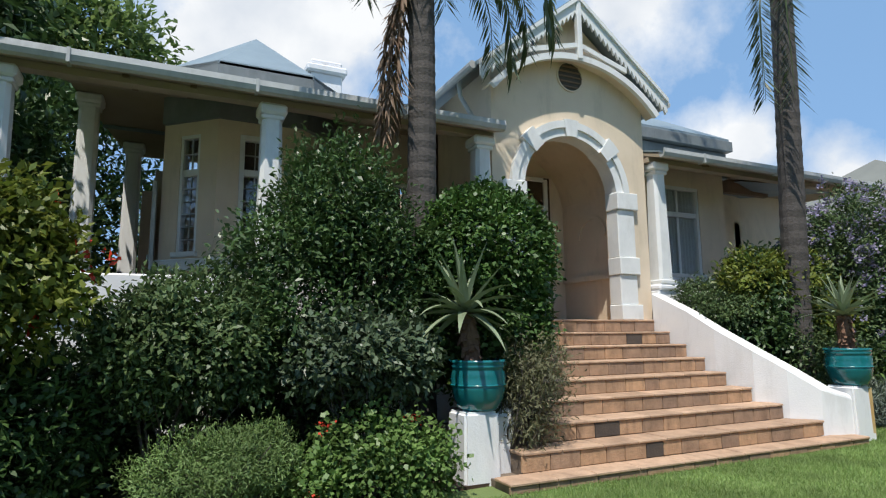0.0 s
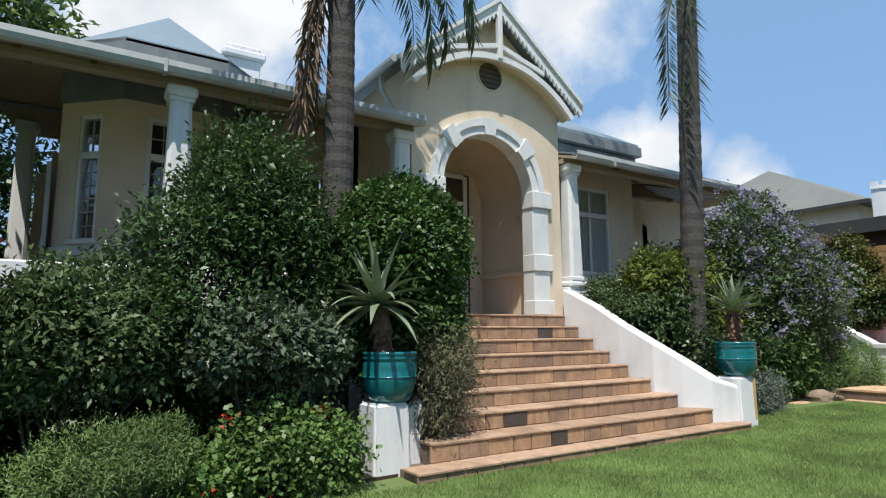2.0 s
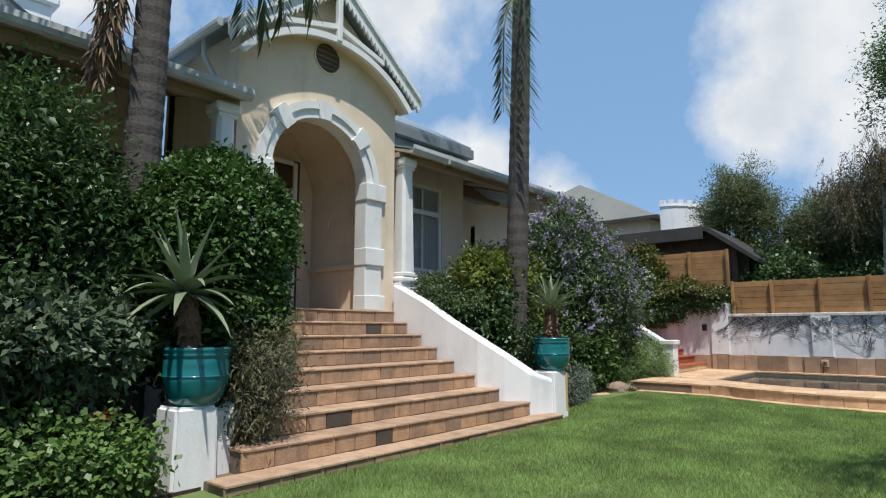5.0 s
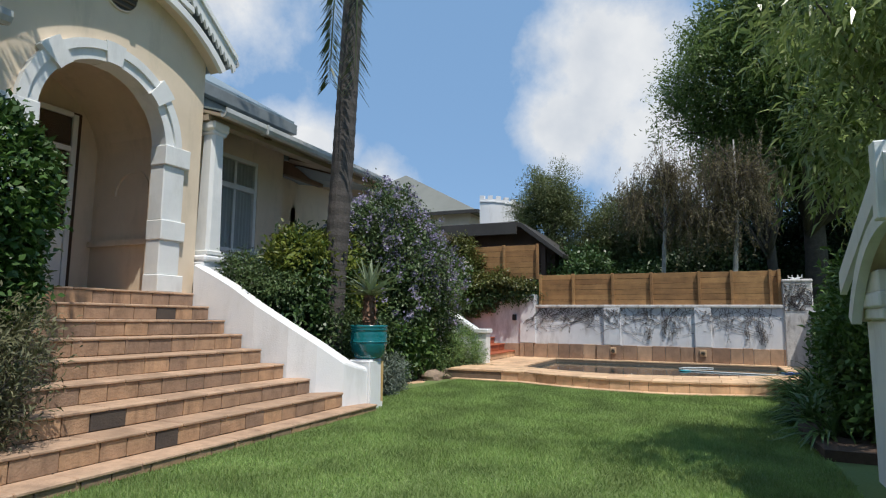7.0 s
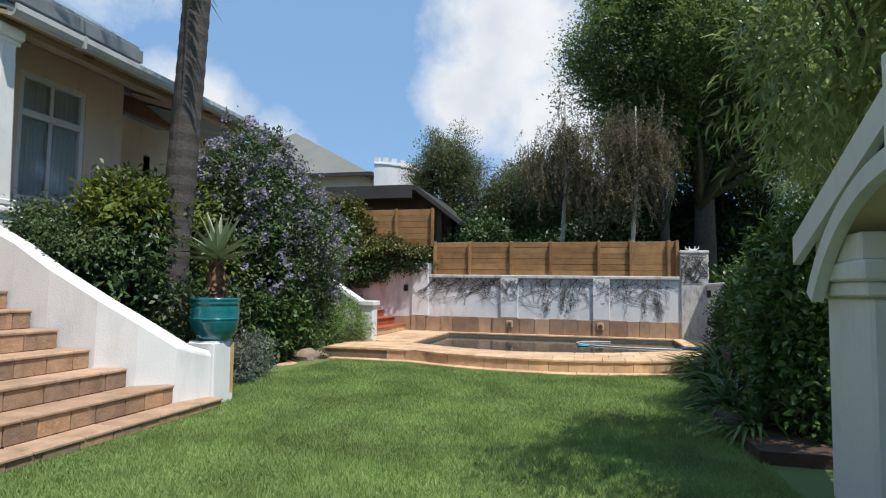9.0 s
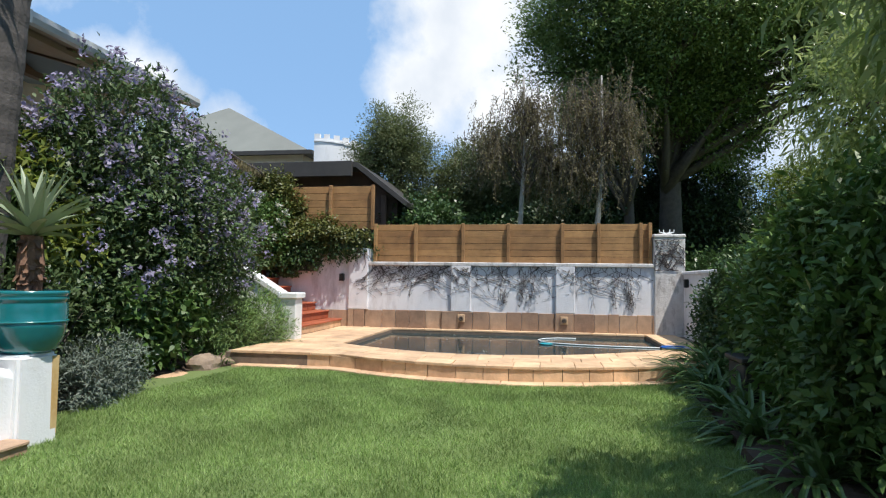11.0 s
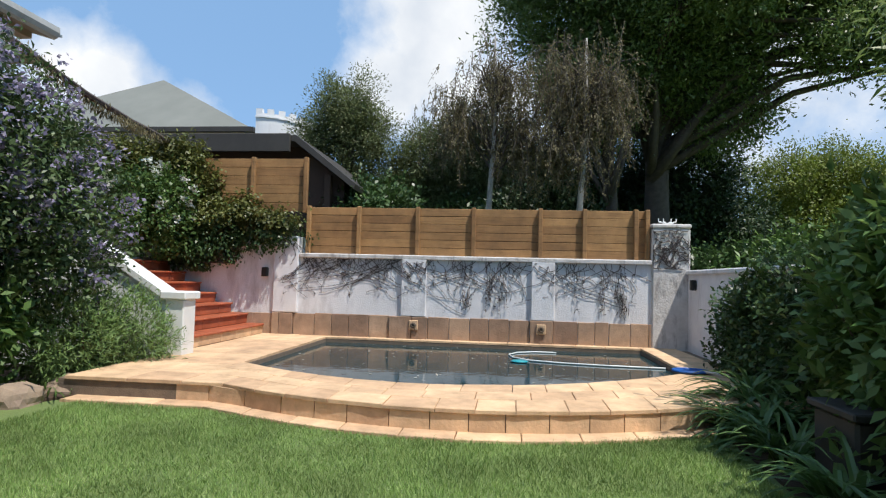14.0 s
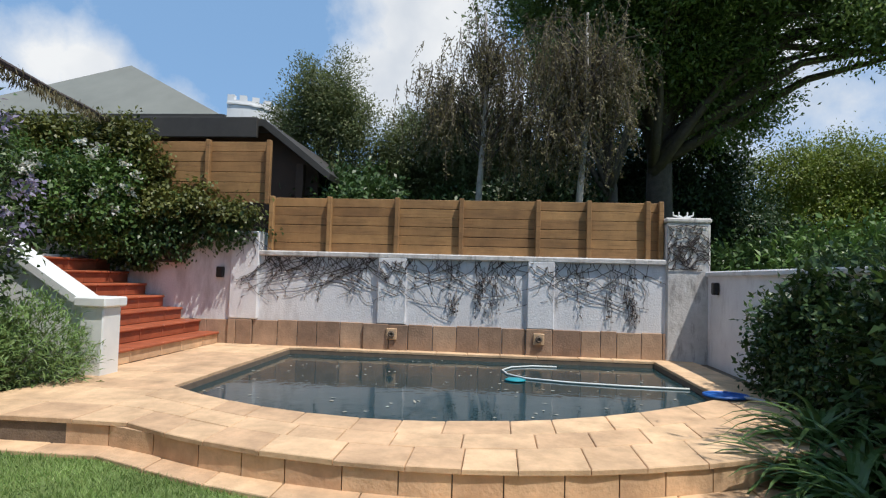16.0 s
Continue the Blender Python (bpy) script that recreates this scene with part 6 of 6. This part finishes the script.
shrub("grey_herb", (10.4, 5.75, GZ), [((10.35, 5.75, 0.15), (0.4, 0.28, 0.38)), ((10.8, 5.85, 0.2), (0.35, 0.28, 0.35))], L_SILVER, 380, 16, 0.05, 0.06, 0.014, "rounded silvery herb at the lawn edge")
shrub("lavender", (13.7, 5.95, GZ), [((13.4, 6.0, 0.42), (0.6, 0.42, 0.5)), ((14.0, 5.8, 0.40), (0.45, 0.42, 0.5))], L_FINE, 700, 16, 0.06, 0.085, 0.013, "soft grey-green lavender bush by the side steps")
for p in ((12.75, 5.75, GZ), (13.1, 5.65, GZ)):
    strap_plant("strap_leaf_plant", p, 34, 0.5, 0.01, "tuft of narrow arching leaves among rocks", L_MID, "edge tufts")
shrub("white_rose", (15.7, 8.1, 1.38), [((16.7, 7.75, 2.2), (0.5, 0.7, 0.7)), ((16.9, 7.2, 2.2), (0.4, 0.4, 0.75)), ((16.3, 8.5, 2.3), (0.6, 0.7, 0.75)), ((15.4, 8.6, 2.2), (0.6, 0.5, 0.7))], L_MID, 1100, 12, 0.08, 0.075, 0.045, "white rose bush in full bloom on the terrace", flowers=[(L_WHITE, 80, 22, 0.065, 0.065, "white roses")], zmin=1.4)
shrub("creeper", (17.35, 6.4, 1.38), [((17.32, 5.5, 2.12), (0.2, 0.5, 0.14)), ((17.3, 6.2, 2.2), (0.22, 0.6, 0.16)), ((17.3, 6.8, 2.2), (0.25, 0.4, 0.22)), ((17.42, 6.1, 2.42), (0.06, 0.3, 0.16)), ((17.42, 6.65, 2.6), (0.05, 0.12, 0.4))], L_CREEP, 420, 11, 0.07, 0.065, 0.05, "trailing creeper spilling over the top of the wall", droop=0.7, zmin=1.3, lump=0.5)
shrub("creeper", (17.3, 6.2, 1.38), [((17.32, 5.7, 1.9), (0.14, 0.6, 0.22)), ((17.3, 6.5, 1.8), (0.18, 0.55, 0.35)), ((17.28, 6.9, 1.6), (0.2, 0.35, 0.35))], L_DARK, 420, 13, 0.07, 0.06, 0.045, "dark creeper hanging down the wall", droop=0.8, zmin=1.25, lump=0.5)
shrub("hedge", (16.5, 8.9, 1.38), [((17.3, 8.9, 3.1), (0.3, 0.9, 0.42)), ((17.3, 7.9, 3.1), (0.3, 0.8, 0.42)), ((17.3, 7.2, 3.05), (0.25, 0.42, 0.45)), ((17.35, 7.0, 2.6), (0.2, 0.22, 0.5))], L_CREEP, 850, 12, 0.09, 0.08, 0.05, "creeper-covered trellis behind the roses", zmin=1.4, droop=0.3)


def boulder(x, y, s, pale):
    bm = bmesh.new()
    bmesh.ops.create_icosphere(bm, subdivisions=3, radius=1.0)
    o = Vector((x * 3, y * 5, 1))
    for v in bm.verts:
        k = 1 + 0.35 * noise.noise(v.co * 1.1 + o) + 0.12 * noise.noise(v.co * 3.1 + o)
        v.co = Vector((v.co.x * s[0], v.co.y * s[1], v.co.z * s[2])) * k + Vector((x, y, GZ + s[2] * 0.55))
    me = bpy.data.meshes.new("boulder")
    bm.to_mesh(me)
    bm.free()
    me.materials.append(COPING if pale else ROCK)
    tagged(new("boulder", me), "pale flat sandstone rock at the lawn edge" if pale else "rounded brown sandstone boulder at the lawn edge", "rock", "edging rocks")


boulder(12.45, 5.78, (0.24, 0.2, 0.19), False)
boulder(13.05, 5.72, (0.25, 0.2, 0.16), False)
boulder(11.85, 5.85, (0.26, 0.16, 0.07), True)
boulder(13.45, 5.62, (0.12, 0.11, 0.09), False)
boulder(9.25, 5.62, (0.13, 0.1, 0.07), False)
boulder(0.7, 5.25, (0.15, 0.13, 0.1), False)
boulder(1.55, 5.12, (0.2, 0.1, 0.07), False)

# ---- shrubs and trees on the far side of the lawn ----
shrub("shrub", (9.6, -0.9, GZ), [((9.3, -0.85, 0.7), (0.7, 0.5, 0.85)), ((10.4, -1.1, 0.85), (0.9, 0.5, 0.95)), ((9.9, -1.1, 1.4), (0.9, 0.5, 0.7))], L_MID, 1300, 14, 0.08, 0.10, 0.045, "dense dark shrub along the lawn")
shrub("shrub", (11.7, -1.0, GZ), [((11.5, -1.25, 0.9), (0.9, 0.5, 0.95)), ((12.5, -1.5, 0.8), (0.8, 0.5, 0.85)), ((11.9, -1.4, 1.4), (0.7, 0.45, 0.55))], L_BROAD, 1100, 12, 0.09, 0.125, 0.062, "dense green shrub beside the pool")
shrub("shrub", (14.2, -1.35, GZ), [((13.2, -1.45, 0.7), (0.8, 0.45, 0.8)), ((14.3, -1.45, 0.7), (0.7, 0.40, 0.75)), ((15.0, -1.28, 0.6), (0.5, 0.16, 0.55)), ((13.5, -1.7, 1.15), (0.9, 0.45, 0.5)), ((14.5, -1.6, 1.15), (0.5, 0.3, 0.35))], L_DARK, 1500, 13, 0.085, 0.075, 0.04, "loose green shrub leaning over the pool wall", zmin=0.2)
for p in ((12.9, -0.45, GZ), (12.5, -0.55, GZ), (11.2, -0.45, GZ), (10.3, -0.35, GZ), (12.0, -0.5, GZ), (9.2, -0.35, GZ), (12.75, -0.75, GZ + 0.1), (13.3, -0.75, GZ + 0.2)):
    strap_plant("strap_leaf_plant", p, 60, 0.72, 0.026, "clump of arching dark green strap leaves", L_STRAP, "strap-leaf clumps")
pl = thing("planter_box", (11.6, -0.4, GZ), "dark square planter hidden among the leaves", "planter")
part("box", Geo().box(11.35, 11.85, -0.95, -0.6, GZ, 0.42, 0.02), DARK_ROOF, pl)
part("rim", Geo().box(11.32, 11.88, -0.98, -0.57, 0.42, 0.47, 0.01), DARK_ROOF, pl)
tree("tree", (10.6, -2.4, GZ), (10.4, -1.9, 3.0), 0.11, [((8.1, -0.7, 3.0), (0.85, 0.7, 0.75)), ((9.5, -1.7, 3.3), (1.1, 0.6, 0.9)), ((11.7, -1.8, 3.1), (0.9, 0.5, 0.8)), ((10.9, -1.7, 2.5), (0.6, 0.4, 0.4)), ((7.6, -0.9, 3.9), (0.9, 0.8, 0.45)), ((11.4, -2.5, 3.7), (1.3, 0.55, 0.9)), ((13.4, -3.3, 4.4), (1.3, 0.6, 0.9)), ((6.8, -1.2, 3.3), (1.0, 0.7, 0.5)), ((6.9, -0.4, 3.7), (0.8, 0.8, 0.4))], L_LONG, 950, 16, 0.13, 0.17, 0.03, "leafy tree with long narrow pale leaves over the lawn", droop=0.6)
tree("tree", (24.5, -2.6, 0), (24.3, -2.2, 9), 0.36, [((24, -0.4, 9.4), (2.2, 2.3, 2.4)), ((24, -2.5, 11.5), (3.0, 3.0, 2.6)), ((24, -3.9, 9.0), (1.8, 1.8, 1.7)), ((23.5, -5.6, 8.9), (1.6, 1.5, 1.0)), ((24, -2.4, 7.2), (2.0, 2.6, 1.4)), ((23.5, -0.6, 6.4), (1.2, 1.4, 1.2)), ((22.6, -7.4, 8.4), (1.4, 1.5, 0.75)), ((21.5, -3.2, 8.6), (1.6, 2.2, 1.2)), ((24.5, -4.4, 6.2), (1.4, 1.3, 1.2)), ((22.0, -8.8, 7.2), (1.0, 1.0, 0.6)), ((22.2, -6.5, 7.0), (1.2, 1.2, 0.45)), ((21.6, -7.9, 6.0), (0.7, 0.8, 0.35))], L_TREE, 5200, 30, 0.26, 0.135, 0.055, "huge dark broadleaf tree behind the pool wall", limbs=90)
tree("tree", (23.2, -1.3, 0), (23.6, -0.9, 7), 0.17, [((23.4, -0.8, 6.6), (1.2, 1.3, 1.0))], L_TREE, 300, 26, 0.24, 0.13, 0.05, "dark tree standing in the shade beyond the wall", limbs=24)
tree("tree", (25, 6.4, 0), (25, 6.4, 5.4), 0.11, [((25, 6.5, 6.2), (1.0, 1.05, 1.0)), ((25, 7.2, 5.4), (0.75, 0.8, 0.8)), ((24.8, 5.7, 5.3), (0.7, 0.75, 0.9)), ((25, 6.3, 4.2), (0.8, 1.0, 0.6))], L_OLIVE, 1500, 18, 0.13, 0.10, 0.034, "slender olive-green tree beyond the fence", limbs=40, shell=0.35, lump=0.5)
tree("tree", (26, 3.6, 0), (26, 3.6, 4.5), 0.14, [((26, 3.8, 4.7), (1.4, 1.5, 1.4)), ((26, 2.4, 4.8), (1.4, 1.5, 1.7)), ((26, 4.6, 3.4), (1.3, 1.4, 1.3))], L_OLIVE, 2400, 24, 0.17, 0.095, 0.04, "bright green tree beyond the fence", limbs=40)


def weeping_tree(base, top, blobs, strands, label):
    """Pale thin trunk with hanging strands of small leaves."""
    ob = thing("birch_tree", base, label, "tree", "birches")
    P0, d, T, _ = crown_points(blobs, strands, 1, 0.05, 0.5, 0.5)
    P, g = [], Geo()
    for q in P0:
        L = random.uniform(0.3, 1.0)
        sway = Vector((random.uniform(-1, 1), random.uniform(-1, 1), 0)) * 0.3
        a = Vector(q)
        g.tube([a, a + sway * 0.5 + Vector((0, 0, -L * 0.5)), a + sway + Vector((0, 0, -L))], [0.006, 0.005, 0.003], 3)
        k = int(L * 34)
        t = np.random.uniform(0, 1, k)[:, None]
        P.append(q + np.array(sway) * t + np.array([0, 0, -L]) * t + np.random.normal(0, 0.03, (k, 3)))
    P = np.concatenate(P)
    leaves_mesh("foliage", P, rand_dirs(len(P)) * 0.7 + np.array([0, 0, -0.7]), rand_dirs(len(P)), 0.075, 0.026, L_BIRCH, ob)
    part("twig", g, BARK, ob, "thin brown hanging twigs")
    b, t = Vector(base), Vector(top)
    part("trunk", Geo().tube([b, b.lerp(t, 0.35) + Vector((0, 0.06, 0)), b.lerp(t, 0.7) - Vector((0, 0.05, 0)), t], [0.085, 0.07, 0.05, 0.02], 8), BIRCH, ob, "pale thin trunk", smooth=True)
    lg = Geo()
    for i in np.random.choice(len(T), 34, replace=False):
        e = Vector(T[i])
        s0 = b.lerp(t, min(0.97, max(0.4, (e.z - 0.8) / t.z)))
        m = s0.lerp(e, 0.6) + Vector((0, 0, 0.25))
        lg.tube([s0, m, e], [0.024, 0.016, 0.006], 5)
    part("limb", lg, BARK, ob)


weeping_tree((20.6, 1.9, 0), (20.5, 1.85, 6.6), [((20.5, 2.6, 4.9), (0.7, 0.7, 1.0)), ((20.5, 1.7, 5.8), (0.7, 0.8, 0.9)), ((20.5, 1.2, 4.6), (0.7, 0.7, 1.1))], 620, "thin weeping birch with sparse brownish leaves")
weeping_tree((20.3, 0.0, 0), (20.2, -0.1, 6.4), [((20.2, 0.3, 5.6), (0.8, 0.9, 1.0)), ((20.2, -0.6, 5.3), (0.8, 0.8, 1.2)), ((20.2, 0.4, 4.3), (0.7, 0.8, 0.9))], 800, "weeping birch with dense brown hanging twigs")
# dark backing masses: the shade under the big tree is in their leaf colours
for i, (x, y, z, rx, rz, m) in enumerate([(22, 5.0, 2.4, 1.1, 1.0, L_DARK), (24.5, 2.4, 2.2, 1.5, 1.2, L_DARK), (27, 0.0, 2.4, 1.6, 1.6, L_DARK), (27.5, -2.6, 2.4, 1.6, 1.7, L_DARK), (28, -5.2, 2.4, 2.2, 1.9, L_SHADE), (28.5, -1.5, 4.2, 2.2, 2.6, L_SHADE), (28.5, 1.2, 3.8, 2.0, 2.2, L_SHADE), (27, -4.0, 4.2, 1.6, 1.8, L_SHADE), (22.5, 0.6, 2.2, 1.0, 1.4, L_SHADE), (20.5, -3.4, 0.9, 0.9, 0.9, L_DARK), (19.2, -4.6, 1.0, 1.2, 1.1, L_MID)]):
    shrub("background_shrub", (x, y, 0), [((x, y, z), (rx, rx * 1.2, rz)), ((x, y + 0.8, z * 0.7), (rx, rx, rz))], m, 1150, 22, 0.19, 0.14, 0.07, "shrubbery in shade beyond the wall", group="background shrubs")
tree("tree", (30, -9.6, 0), (30, -9.6, 4), 0.16, [((30, -8.5, 4.9), (1.4, 1.4, 1.1)), ((30, -10.2, 5.0), (1.5, 1.6, 1.2)), ((29.5, -11.8, 4.6), (1.5, 1.6, 1.3)), ((30, -9.5, 3.6), (1.6, 2.4, 1.3))], L_LIME, 1900, 22, 0.2, 0.11, 0.055, "yellow-green tree in full sun beyond the garden", limbs=30, lump=0.4)
tree("tree", (-5.5, 15, 0), (-5.3, 15, 6), 0.25, [((-4.5, 15, 8.0), (3.0, 2.2, 2.2)), ((-1.2, 16, 7.8), (1.7, 1.8, 1.4)), ((-3.5, 15, 5.0), (2.5, 2, 2.5)), ((-6, 14, 5), (3, 2, 3))], L_TREE, 2200, 15, 0.26, 0.24, 0.12, "large dark tree rising behind the house")
# the last two high lobes are unseen, added to shade the veranda columns
tree("tree", (-4.5, 10.5, 0), (-4.3, 10.5, 3), 0.15, [((-1.6, 13.0, 3.0), (1.0, 2.5, 2.6)), ((-0.4, 16.0, 3.0), (2.0, 1.5, 3.0)), ((-3.8, 11.5, 3.0), (2.2, 2.0, 2.4)), ((-3.0, 14, 3), (2.2, 2.0, 2.6)), ((-2.2, 9.5, 1.6), (1.0, 1.2, 1.8)), ((-2.3, 8.6, 5.6), (1.1, 1.2, 0.9)), ((-1.9, 10.2, 5.9), (1.0, 1.2, 0.9))], L_DARK, 2300, 15, 0.2, 0.2, 0.1, "dark tree in shade beside the veranda")

# out-of-view tree, added only to cast shade on the bed and veranda
tree("tree", (-3.4, 4.6, GZ), (-3.0, 5.0, 3.6), 0.13, [((-2.5, 3.5, 4.2), (1.0, 0.9, 0.7)), ((-2.7, 7.2, 5.4), (1.3, 1.3, 0.8)), ((-3.2, 5.2, 4.6), (1.2, 1.2, 0.8))], L_MID, 700, 14, 0.15, 0.16, 0.07, "unseen leafy tree added to shade the bed and veranda")

# distant tree belt closes the horizon
for i in range(16):
    a = radians(i * 22.5 + 4)
    x, y = 8 + 60 * math.cos(a), 2 + 60 * math.sin(a)
    shrub("distant_tree", (x, y, 0), [((x, y, 3.2), (8, 8, 3.2)), ((x + 5, y + 4, 2.5), (7, 7, 2.8))], L_TREE, 240, 8, 0.9, 0.9, 0.6, "distant belt of dark treetops", group="distant trees", category="tree", stem_n=6)

cb = thing("creeper_cable", (17.0, 6.8, 3.5), "sagging cable wrapped in dry brown creeper", "cable")
part("rope", Geo().tube([(13.2, 6.75, 3.62), (14.6, 6.95, 3.47), (15.4, 7.1, 3.47), (16.0, 7.29, 3.50), (16.7, 7.36, 3.50), (17.25, 7.42, 3.46), (17.4, 7.42, 3.2)], [0.035, 0.045, 0.04, 0.045, 0.04, 0.045, 0.035], 7), VINE, cb)
q = np.random.uniform(0, 1, 1500)
P = np.stack([13.2 + 4.0 * q, 6.75 + 0.67 * q, 3.60 - 0.14 * np.sin(q * np.pi) - 0.10 * q], 1) + np.random.normal(0, 0.04, (1500, 3)) + np.array([0, 0, 0.02])
leaves_mesh("dry_leaf", P, rand_dirs(1500) * 0.5 + np.array([0, 0, -1.0]), rand_dirs(1500), 0.09, 0.014, L_BIRCH, cb)
